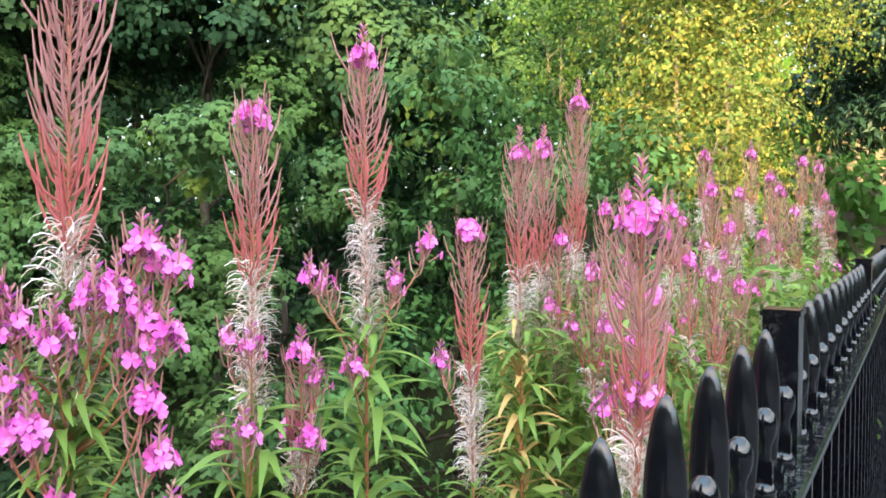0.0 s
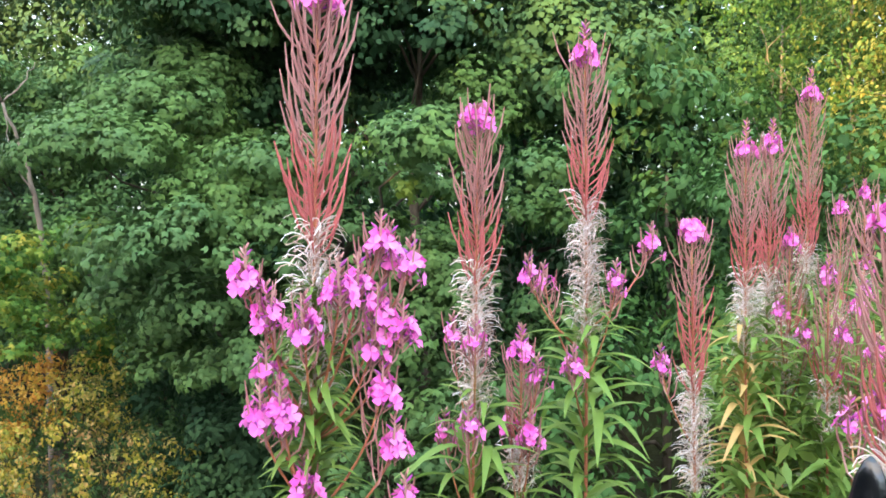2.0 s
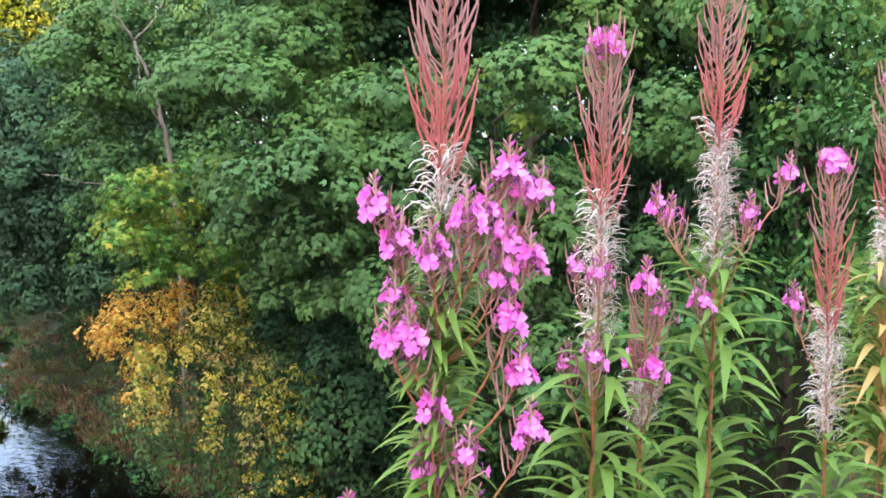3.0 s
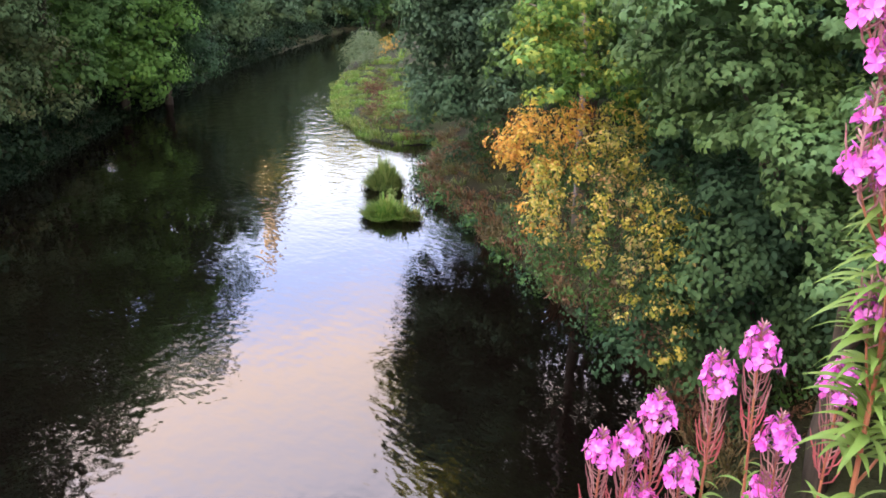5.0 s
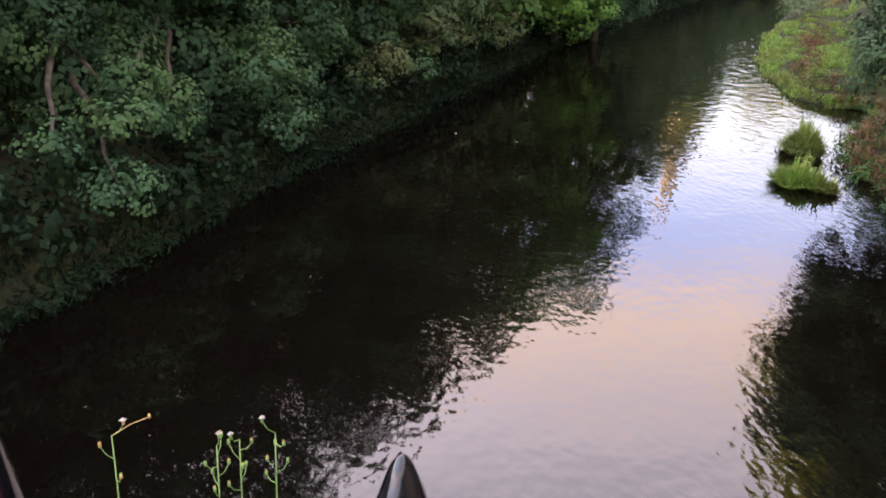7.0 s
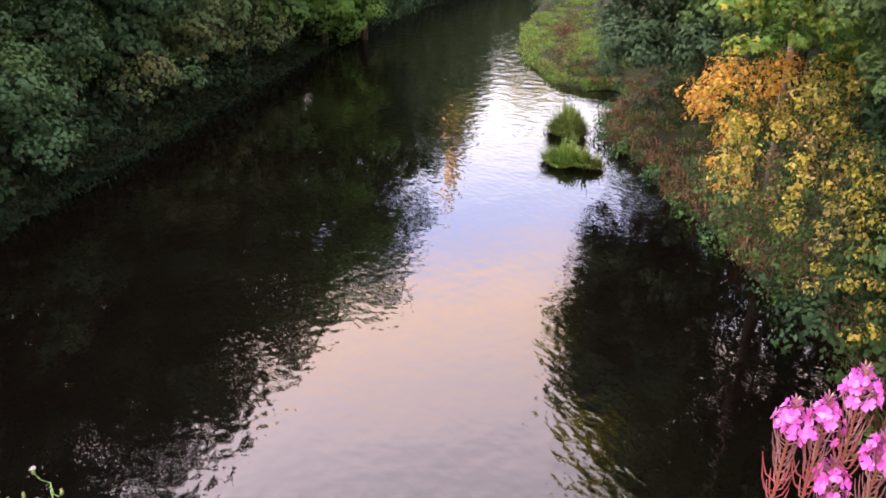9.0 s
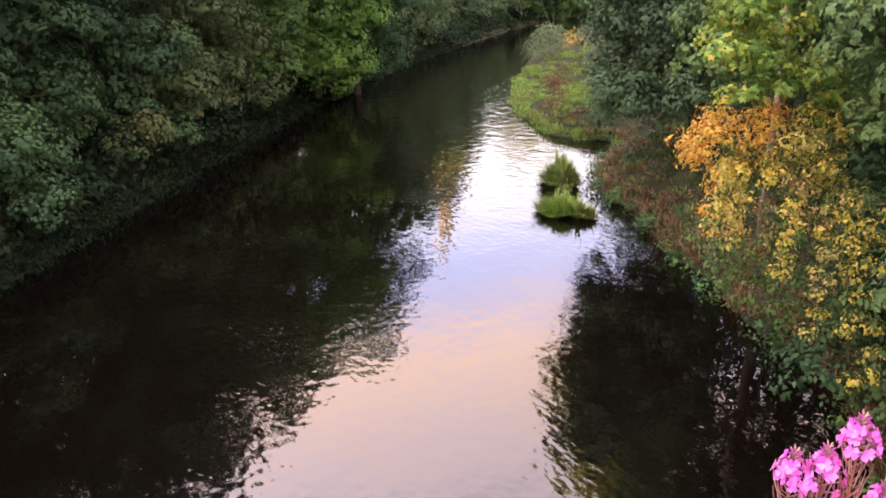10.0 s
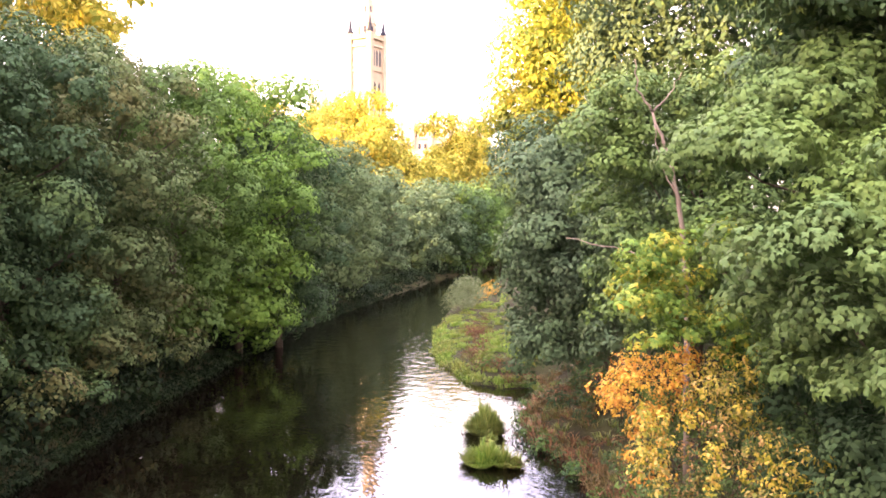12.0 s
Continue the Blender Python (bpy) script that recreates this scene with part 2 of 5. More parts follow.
STONE = plain("sandstone", [(0.3, (0.16, 0.13, 0.11)), (0.6, (0.27, 0.22, 0.18)), (0.8, (0.34, 0.29, 0.24))], 1.5, 0.85, 0.2,
              bump=0.5, bump_scale=18, depth=0.01)
TOWERSTONE = plain("tower_sandstone", [(0.3, (0.29, 0.235, 0.165)), (0.6, (0.37, 0.30, 0.215)), (0.8, (0.44, 0.365, 0.265))], 0.25, 0.85, 0.2,
                   bump=0.4, bump_scale=2, depth=0.1)
SLATE = plain("slate", [(0.3, (0.016, 0.018, 0.027)), (0.7, (0.032, 0.035, 0.048))], 0.5, 0.75, 0.12, bump=0.4, bump_scale=3, depth=0.05)
DARKGLASS = plain("dark_window", [(0.3, (0.02, 0.02, 0.022)), (0.7, (0.04, 0.04, 0.045))], 1, 0.2)
PAVING = plain("asphalt", [(0.3, (0.04, 0.04, 0.042)), (0.7, (0.075, 0.072, 0.07))], 20, 0.9, 0.3, bump=0.6, bump_scale=120, depth=0.004)
BRICK = plain("red_brick", [(0.3, (0.24, 0.11, 0.08)), (0.7, (0.40, 0.20, 0.14))], 3, 0.85, 0.2, bump=0.4, bump_scale=12, depth=0.01)

# black gloss paint, chipped grey where the tips are worn
IRON, n, l, b = material("black_gloss_paint", 0.18, 0.0, 0.55)
wear = texture(n, l, 38, 6, 0.65)
tone = ramp(n, [(0.55, (0.0035, 0.0035, 0.005)), (0.68, (0.010, 0.010, 0.012)), (0.80, (0.10, 0.10, 0.10))])
l.new(wear.outputs[0], tone.inputs[0])
l.new(tone.outputs[0], b.inputs["Base Color"])
gloss = ramp(n, [(0.4, (0.06, 0.06, 0.06)), (0.78, (0.26, 0.26, 0.26))])
l.new(wear.outputs[0], gloss.inputs[0])
l.new(gloss.outputs[0], b.inputs["Roughness"])
relief(n, l, b, texture(n, l, 28, 3), 0.55, 0.004)

# the same paint on spear heads and rail, coarser and faintly weathered
WORNIRON, n, l, b = material("weathered_black_paint", 0.3, 0.0, 0.6)
wear = texture(n, l, 70, 6, 0.7)
tone = ramp(n, [(0.56, (0.0030, 0.0030, 0.0042)), (0.70, (0.009, 0.009, 0.010)), (0.82, (0.10, 0.10, 0.098))])
l.new(wear.outputs[0], tone.inputs[0])
l.new(tone.outputs[0], b.inputs["Base Color"])
gloss = ramp(n, [(0.35, (0.12, 0.12, 0.12)), (0.75, (0.26, 0.26, 0.26))])
l.new(wear.outputs[0], gloss.inputs[0])
l.new(gloss.outputs[0], b.inputs["Roughness"])
relief(n, l, b, texture(n, l, 60, 3), 0.2, 0.0012)

# peaty river water, ripples at three sizes
WATER, n, l, b = material("river_water", 0.0, 0.0, 0.85)
b.inputs["Base Color"].default_value = (0.0026, 0.0016, 0.0011, 1)
b.inputs["IOR"].default_value = 1.42
big = texture(n, l, 0.75, 2, 0.45)
small = texture(n, l, 3.1, 1.5, 0.5, stretch=(0.85, 1.2, 1))
chop = texture(n, l, 1.3, 2, 0.5)
calm = texture(n, l, 0.09, 2, 0.5)          # smooth and ruffled stretches
force = n.new("ShaderNodeMapRange")
force.inputs[1].default_value, force.inputs[2].default_value = 0.36, 0.66
force.inputs[3].default_value, force.inputs[4].default_value = 0.25, 1.5
l.new(calm.outputs[0], force.inputs[0])
# the riffle off the spit
where, reach = n.new("ShaderNodeVectorMath"), n.new("ShaderNodeMapRange")
spots = n.new("ShaderNodeTexCoord")
where.operation = "DISTANCE"
where.inputs[1].default_value = (-57, 37, 0)
l.new(spots.outputs["Object"], where.inputs[0])
l.new(where.outputs["Value"], reach.inputs[0])
reach.inputs[1].default_value, reach.inputs[2].default_value = 10, 36
reach.inputs[3].default_value, reach.inputs[4].default_value = 4.2, 0.0
k1, k2, k3 = (n.new("ShaderNodeBump") for k in range(3))
for k, tex, gain, d in ((k1, big, force, 0.013), (k2, small, force, 0.0085), (k3, chop, reach, 0.011)):
    tall = n.new("ShaderNodeMath")
    tall.operation = "MULTIPLY"
    l.new(tex.outputs[0], tall.inputs[0])
    l.new(gain.outputs[0], tall.inputs[1])
    k.inputs["Distance"].default_value = d
    l.new(tall.outputs[0], k.inputs["Height"])
l.new(k1.outputs[0], k2.inputs["Normal"])
l.new(k2.outputs[0], k3.inputs["Normal"])
l.new(k3.outputs[0], b.inputs["Normal"])


# ---- builders ----
def mesh_of(name, verts, faces, mats, smooth=False, index=None):
    me = bpy.data.meshes.new(name)
    me.from_pydata([tuple(v) for v in verts], [], [tuple(f) for f in faces])
    for m in mats if isinstance(mats, (list, tuple)) else [mats]:
        me.materials.append(m)
    if index is not None:
        me.polygons.foreach_set("material_index", index)
    if smooth:
        me.polygons.foreach_set("use_smooth", [True] * len(me.polygons))
    me.update()
    return me


def part(name, me, parent, label="", kind=""):
    ob = new(name, me)
    ob.parent = parent
    return tagged(ob, label, "", "", kind)


def empty_thing(name, place, label, category, group="", kind=""):
    ob = new(name)
    ob.empty_display_size = 0.1
    ob.location = place
    return tagged(ob, label, category, group, kind)


class Soup:
    """Verts and faces gathered for one mesh."""

    def __init__(self):
        self.v, self.f, self.m = [], [], []

    def add(self, verts, faces, mat=0):
        k = len(self.v)
        self.v += [tuple(p) for p in verts]
        self.f += [tuple(i + k for i in q) for q in faces]
        self.m += [mat] * len(faces)

    def tube(self, path, radii, sides=6, mat=0, cap=True):
        path = [Vector(p) for p in path]
        verts, faces = [], []
        for i, p in enumerate(path):
            d = (path[min(i + 1, len(path) - 1)] - path[max(i - 1, 0)]).normalized()
            a = d.cross(Vector((0.31, 0.95, 0.05))).normalized()
            c = d.cross(a)
            for j in range(sides):
                w = 2 * math.pi * j / sides
                verts.append(p + (a * math.cos(w) + c * math.sin(w)) * radii[i])
        for i in range(len(path) - 1):
            for j in range(sides):
                k = (j + 1) % sides
                faces.append((i * sides + j, i * sides + k, (i + 1) * sides + k, (i + 1) * sides + j))
        if cap:
            faces.append(tuple(range(sides))[::-1])
            faces.append(tuple(range((len(path) - 1) * sides, len(path) * sides)))
        self.add(verts, faces, mat)

    def box(self, lo, hi, mat=0, turn=None):
        x0, y0, z0 = lo
        x1, y1, z1 = hi
        vs = [Vector(p) for p in ((x0, y0, z0), (x1, y0, z0), (x1, y1, z0), (x0, y1, z0), (x0, y0, z1), (x1, y0, z1), (x1, y1, z1), (x0, y1, z1))]
        if turn is not None:
            vs = [turn @ p for p in vs]
        self.add(vs, [(3, 2, 1, 0), (4, 5, 6, 7), (0, 1, 5, 4), (1, 2, 6, 5), (2, 3, 7, 6), (3, 0, 4, 7)], mat)

    def lathe(self, profile, sides=12, place=(0, 0, 0), squash=(1, 1), mat=0):
        verts, faces = [], []
        for r, z in profile:
            for j in range(sides):
                w = 2 * math.pi * j / sides
                verts.append((place[0] + r * math.cos(w) * squash[0], place[1] + r * math.sin(w) * squash[1], place[2] + z))
        for i in range(len(profile) - 1):
            for j in range(sides):
                k = (j + 1) % sides
                faces.append((i * sides + j, i * sides + k, (i + 1) * sides + k, (i + 1) * sides + j))
        faces.append(tuple(range(sides))[::-1])
        faces.append(tuple(range((len(profile) - 1) * sides, len(profile) * sides)))
        self.add(verts, faces, mat)

    def mesh(self, name, mats, smooth=False):
        return mesh_of(name, self.v, self.f, mats, smooth, self.m)


# leaf outlines: along the leaf, across it, above it
MAPLE = (np.array([(0, 0, 0), (0.48, -0.24, 0.04), (1, 0, -0.14), (0.48, 0.24, 0.04),
                   (0.10, -0.40, 0.00), (0.52, -0.66, -0.10), (0.44, -0.20, 0.05),
                   (0.10, 0.40, 0.00), (0.44, 0.20, 0.05), (0.52, 0.66, -0.10)]), [(0, 1, 2, 3), (0, 4, 5, 6), (0, 8, 9, 7)])
BROAD = (np.array([(0, 0, 0), (0.40, -0.44, 0.03), (1, 0, -0.14), (0.40, 0.44, 0.03)]), [(0, 1, 2, 3)])
OVAL = (np.array([(0, 0, 0), (0.45, -0.30, 0.06), (1, 0, -0.10), (0.45, 0.30, 0.06)]), [(0, 1, 2, 3)])
LANCE = (np.array([(0, 0, 0), (0.4, -0.14, 0.05), (1, 0, -0.18), (0.4, 0.14, 0.05)]), [(0, 1, 2, 3)])


def leaves(name, mat, pts, nrm, size, shape, rng, droop=0.5, spread=0.24):
    """One mesh of many single leaves at pts, facing roughly along nrm, tips hanging."""
    n = len(pts)
    nrm = nrm + rng.normal(0, spread, (n, 3))
    nrm /= np.linalg.norm(nrm, axis=1, keepdims=True) + 1e-9
    tip = rng.normal(0, 1, (n, 3)) + [0, 0, -droop * 2]
    tip -= nrm * (tip * nrm).sum(1, keepdims=True)
    tip /= np.linalg.norm(tip, axis=1, keepdims=True) + 1e-9
    side = np.cross(nrm, tip)
    t, f = shape
    s = np.asarray(size).reshape(-1, 1, 1) * np.ones((n, 1, 1))
    v = pts[:, None] + s * (t[None, :, :1] * tip[:, None] + t[None, :, 1:2] * side[:, None] + t[None, :, 2:] * nrm[:, None])
    k, q = len(t), len(f)
    faces = (np.arange(n)[:, None, None] * k + np.array(f)[None]).reshape(-1, 4)
    me = bpy.data.meshes.new(name)
    me.vertices.add(n * k)
    me.vertices.foreach_set("co", v.reshape(-1).astype(np.float32))
    me.loops.add(len(faces) * 4)
    me.loops.foreach_set("vertex_index", faces.reshape(-1).astype(np.int32))
    me.polygons.add(len(faces))
    me.polygons.foreach_set("loop_start", np.arange(0, len(faces) * 4, 4, dtype=np.int32))
    me.materials.append(mat)
    me.update(calc_edges=True)
    return me


def foliage(rng, lobes, leaf, cover=1.5, clump=0.42, low=-0.35, flat=0.85):
    """Leaf places, facings and sizes: each lobe (x, y, z, r) is a bough, its outside packed with small cushions of leaves
    that face outward, over larger shaded leaves within."""
    P, N, S = [], [], []
    for x, y, z, r in lobes:
        rim = min(clump, 0.6 * r)
        m = max(5, int(2.6 * (1 - low) / 1.3 * (r / rim) ** 2))
        k = np.arange(m) + rng.uniform(0.1, 0.9, m)
        up = 1 - (1 - low) * k / m
        turn = 2.39996 * np.arange(m) + rng.uniform(0, 6.28) + rng.normal(0, 0.25, m)
        flat_r = np.sqrt(np.maximum(0, 1 - up ** 2))
        d = np.stack([np.cos(turn) * flat_r, np.sin(turn) * flat_r, up], -1)
        c = np.array([x, y, z]) + d * r * rng.uniform(0.74, 1.0, (m, 1)) * [1, 1, flat]
        rc = rim * rng.uniform(0.65, 1.2, m)
        q = np.maximum(5, (cover * 5.0 * rc ** 2 / leaf ** 2).astype(int))
        i = np.repeat(np.arange(m), q)
        e = rng.normal(0, 1, (len(i), 3)) + d[i] * 0.9 + [0, 0, 0.35]
        e /= np.linalg.norm(e, axis=1, keepdims=True)
        far = np.where(rng.uniform(0, 1, (len(i), 1)) < 0.07, 1.3, rng.uniform(0.78, 1.0, (len(i), 1)))
        P.append(c[i] + e * rc[i, None] * far * [1.1, 1.1, 0.75])
        N.append(e * 0.7 + d[i] * 0.35 + [0, 0, 0.2])
        S.append(np.ones(len(i)))
        j = rng.integers(0, m, len(i) // 4)
        P.append(np.array([x, y, z]) + d[j] * r * rng.uniform(0.5, 0.8, (len(j), 1)) * [1, 1, flat])
        N.append(d[j])
        S.append(np.full(len(j), 1.45))
    return np.concatenate(P), np.concatenate(N), np.concatenate(S)


def wobble(rng, a, b, steps, sway):
    a, b = Vector(a), Vector(b)
    out = []
    for i in range(steps + 1):
        u = i / steps
        k = math.sin(math.pi * u) * sway
        out.append(a.lerp(b, u) + Vector(rng.normal(0, 1, 3)) * k)
    return out


def tree(name, label, base, top, lobes, leaf, mat, seed, shape=MAPLE, cover=1.5, clump=0.42, girth=0.18, limbs=6, bark=None, droop=0.6, low=-0.35, flat=0.85, core=(), extra=(), spread=0.24):
    """A tree: a tapered trunk with limbs that reach the lobes, and a crown of single leaves in clumps."""
    rng = np.random.default_rng(seed)
    thing = empty_thing(name, base, label, "tree")
    o = Vector(base)
    s = Soup()
    spine = wobble(rng, Vector((0, 0, -0.4)), Vector(top) - o, 7, 0.12 * girth / 0.18)
    s.tube(spine, [girth * (1 - 0.75 * i / 7) for i in range(8)], 8)
    order = rng.permutation(len(lobes))[:limbs]
    for i in order:
        goal = Vector(lobes[i][:3]) - o
        u = min(0.9, max(0.25, goal.z / max(spine[-1].z, 0.5) - 0.18))
        k = u * 7
        start = spine[int(k)].lerp(spine[min(7, int(k) + 1)], k - int(k))
        path = wobble(rng, start, goal, 5, 0.14)
        r = girth * (1 - 0.75 * u) * 0.55
        s.tube(path, [r * (1 - 0.14 * j) for j in range(6)], 6)
    part("trunk", s.mesh(name + "_trunk", bark or BARK, True), thing)
    p, nn, size = foliage(rng, [(x - o.x, y - o.y, z - o.z, r) for x, y, z, r in lobes], leaf, cover, clump, low=low, flat=flat)
    if core:
        p2, n2, s2 = foliage(rng, [(x - o.x, y - o.y, z - o.z, r) for x, y, z, r in core], leaf * 1.8, 0.9, 0.9, low=-1.0)
        p, nn, size = np.concatenate([p, p2]), np.concatenate([nn, n2]), np.concatenate([size, s2 * 1.8])
    size = size * leaf * rng.uniform(0.65, 1.2, len(p))
    part("crown", leaves(name + "_crown", mat, p, nn, size, shape, rng, droop, spread), thing, kind="stuff")
    for nm, lab, m2, lobes2 in extra:
        p, nn, size = foliage(rng, [(x - o.x, y - o.y, z - o.z, r) for x, y, z, r in lobes2], leaf, cover, clump, low=low, flat=flat)
        part(nm, leaves(name + "_" + nm, m2, p, nn, size * leaf * rng.uniform(0.65, 1.2, len(p)), shape, rng, droop), thing, lab, "stuff")
    return thing


def bunch(seed, spans, n, r, flat=1.0):
    """n lobes inside a span of bearings, rises and distances."""
    rng = np.random.default_rng(seed)
    (b0, b1), (e0, e1), (d0, d1) = spans
    out = []
    for i in range(n):
        u = (i + rng.uniform(0, 1)) / n
        p = spot(b0 + (b1 - b0) * ((u * 7.31 + rng.uniform(0, 0.2)) % 1), e0 + (e1 - e0) * u, rng.uniform(d0, d1))
        out.append((p.x, p.y, p.z, r * rng.uniform(0.7, 1.25)))
    return out


# ---- ground and river ----
LEFT = [(30, -46), (4, -24), (-12, -10), (-19.9, -4), (-27, 0.6), (-36.5, 7.7), (-50, 17.8), (-64, 29.5), (-81, 46.6), (-101, 67), (-119, 88), (-135, 118), (-140, 160)]
RIGHT = [(-128, 165), (-122, 125), (-112, 98), (-90, 71), (-71, 50), (-57, 38.6), (-46, 31.2), (-41.5, 28.9), (-36.7, 27.1), (-34.6, 27.8), (-34.2, 29.6), (-32.0, 28.4), (-29.2, 24.6), (-26.4, 22.3), (-24.9, 21.4), (-23.2, 21.3), (-21.0, 20.5), (-19.4, 19.0), (-17.8, 18.7), (-15.8, 18.2), (-14, 16.9), (-12.0, 16.4), (-9.6, 15.4), (-6.4, 12.2), (-5.2, 7.5), (-3.4, 3.4), (-1.9, 0.8), (3, -6), (44, -37)]
RIVER = np.array(LEFT + RIGHT, float)
FENCE_AT, FENCE_AZ = Vector((0.445, 1.086, 0)), -30.0
ALONG = towards(FENCE_AZ, 0)                 # along the railing, away from the camera
ACROSS = towards(FENCE_AZ + 90, 0)           # over the railing, to the river
PATH_Z, SOIL_Z = 7.55, 7.5


def edge_distance(x, y, line, closed=True):
    p = np.stack([x, y], -1)
    best = np.full(x.shape, 1e9)
    for i in range(len(line) if closed else len(line) - 1):
        a, b = line[i], line[(i + 1) % len(line)]
        t = np.clip(((p - a) @ (b - a)) / ((b - a) @ (b - a)), 0, 1)
        best = np.minimum(best, np.hypot(*np.moveaxis(p - (a + t[..., None] * (b - a)), -1, 0)))
    return best


def inside(x, y, line):
    hit = np.zeros(x.shape, bool)
    for i in range(len(line)):
        (ax, ay), (bx, by) = line[i], line[(i + 1) % len(line)]
        cross = (ay > y) != (by > y)
        hit ^= cross & (x < (bx - ax) * (y - ay) / (by - ay + 1e-12) + ax)
    return hit


def ground_height(x, y):
    x, y = np.asarray(x, float), np.asarray(y, float)
    wet = inside(x, y, RIVER)
    d = edge_distance(x, y, RIVER, True)
    far_side = edge_distance(x, y, np.array(LEFT, float), False) <= d + 1e-6
    left = 0.9 * np.minimum(d, 1.5) + 0.3 * np.clip(d - 1.5, 0, 8) + 0.10 * np.clip(d - 10, 0, 40) + 0.02 * np.clip(d - 50, 0, 200)
    right = 0.7 * np.minimum(d, 1) + 0.5 * np.clip(d - 1, 0, 3) + 0.42 * np.clip(d - 4, 0, 14) + 0.02 * np.clip(d - 18, 0, 300)
    h = np.where(far_side, left, right)
    # the low grassy spit on the inside of the bend
    spit = np.exp(-(((x + 47) * 0.8 - (y - 35) * 0.6) ** 2 / 14 ** 2 + ((x + 47) * 0.6 + (y - 35) * 0.8) ** 2 / 4.2 ** 2))
    h = h * (1 - 0.9 * spit) + 0.22 * spit
    # the college hill
    hill = np.exp(-((x + 250) ** 2 + (y - 150) ** 2) / 85.0 ** 2)
    h = h + 14 * hill * np.clip(d / 30, 0, 1)
    h = np.where(wet, -np.minimum(0.9, d * 0.5), h)
    # made ground at the bridge end: soil behind the railing, path in front of it
    s = (x - FENCE_AT.x) * ALONG.x + (y - FENCE_AT.y) * ALONG.y
    q = (x - FENCE_AT.x) * ACROSS.x + (y - FENCE_AT.y) * ACROSS.y
    ledge = np.clip(1.15 + 0.16 * np.clip(s + 1, 0, 40), 0, 5)
    fall = np.clip((q - ledge) / 1.6, 0, 1)
    made = np.where(q < 0, PATH_Z - 0.06, SOIL_Z - (SOIL_Z - np.minimum(h, SOIL_Z)) * fall * fall * (3 - 2 * fall))
    near = (s > -14) & (q < ledge + 1.6) & (q > -9) & (s < 60)
    h = np.where(near, made, h)
    h = np.where((s <= -14) & (q > -9) & (q < 0.3) & (s > -60), PATH_Z - 0.06, h)
    rough = 0.12 * np.sin(x * 1.7 + np.sin(y * 1.3)) * np.sin(y * 1.9 + np.sin(x * 0.9)) * np.clip(d / 3, 0, 1)
    return np.where(near | wet, h, h + rough)


def build_ground():
    radii = np.concatenate([[0.0], np.geomspace(0.25, 11.6, 50), np.arange(12, 62, 0.7), np.geomspace(62.5, 200, 60), np.geomspace(210, 4000, 25)])
    turns = np.radians(np.arange(0, 360, 1.25))
    rr, tt = np.meshgrid(radii, turns, indexing="ij")
    x, y = -np.sin(tt) * rr, np.cos(tt) * rr
    z = ground_height(x, y)
    n = len(turns)
    verts = np.stack([x, y, z], -1).reshape(-1, 3)
    faces = [(i * n + j, (i + 1) * n + j, (i + 1) * n + (j + 1) % n, i * n + (j + 1) % n) for i in range(len(radii) - 1) for j in range(n)]
    ob = new("ground", mesh_of("ground", verts, faces, SOIL, True))
    tagged(ob, "dark earthen river bank with grass and leaf litter", "ground", "", "structure")


build_ground()
s = Soup()
xs, ys = np.linspace(-180, 60, 25), np.linspace(-60, 180, 25)
s.add([(x, y, 0.0) for x in xs for y in ys], [(i * 25 + j, (i + 1) * 25 + j, (i + 1) * 25 + j + 1, i * 25 + j + 1) for i in range(24) for j in range(24)])
tagged(new("water", s.mesh("water", WATER)), "dark peaty river water rippling and mirroring the sky", "water", "", "structure")


# ---- trees on the near (right) bank ----
def on_ground(x, y, lift=0.0):
    return Vector((x, y, float(ground_height(np.array([x]), np.array([y]))[0]) + lift))


def bank_tree(name, label, bearing, dist, lobes, leaf, mat, seed, **kw):
    p = towards(bearing, 0) * dist
    base = on_ground(p.x, p.y)
    top = Vector((base.x, base.y, base.z + 0.8 * (max(q[2] for q in lobes) - base.z)))
    return tree(name, label, base, top, lobes, leaf, mat, seed, **kw)


SYC = "broad sycamore with layered dark green leaves on the bank"
bank_tree("sycamore_tree", SYC, 27, 16, bunch(1, ((26, 37), (-3, 4.5), (11.5, 14.5)), 13, 0.85) + bunch(12, ((30, 35.5), (-10, -3), (14.5, 16)), 7, 0.85) + bunch(11, ((22, 30.5), (-14, -4), (12, 14.5)), 8, 0.7) + bunch(13, ((24, 36), (3, 10), (14.5, 17)), 6, 1.1), 0.105, SYCAMORE, 1, girth=0.22, flat=0.6, low=-0.15, cover=1.1, clump=0.3,
          extra=[("turning_spray", "yellow-green turning leaves", SPRING, bunch(2, ((35.5, 43), (-9, -1), (15.8, 18.4)), 18, 0.5))])
bank_tree("sycamore_tree", SYC, 21, 13, bunch(3, ((14.5, 28), (-20, 6), (10.8, 13)), 20, 0.74) + bunch(14, ((10, 22), (4, 9.5), (13.5, 16)), 2, 0.8), 0.115, SYCAMORE, 2, girth=0.2, flat=0.6, low=-0.15, cover=1.1, clump=0.3)
bank_tree("sycamore_tree", SYC, 11, 14, bunch(4, ((4, 17), (-20, 4), (11.5, 14)), 17, 0.74), 0.115, SYCAMORE, 3, girth=0.2, flat=0.6, low=-0.15, cover=1.1, clump=0.3)
bank_tree("sycamore_tree", "tall sycamore rising over the river bank", 27, 20, bunch(5, ((19, 33), (6, 22), (16, 20)), 20, 1.7), 0.14, DEEP, 4, shape=BROAD, girth=0.3, clump=0.5, cover=1.1, low=-0.2, flat=0.75)
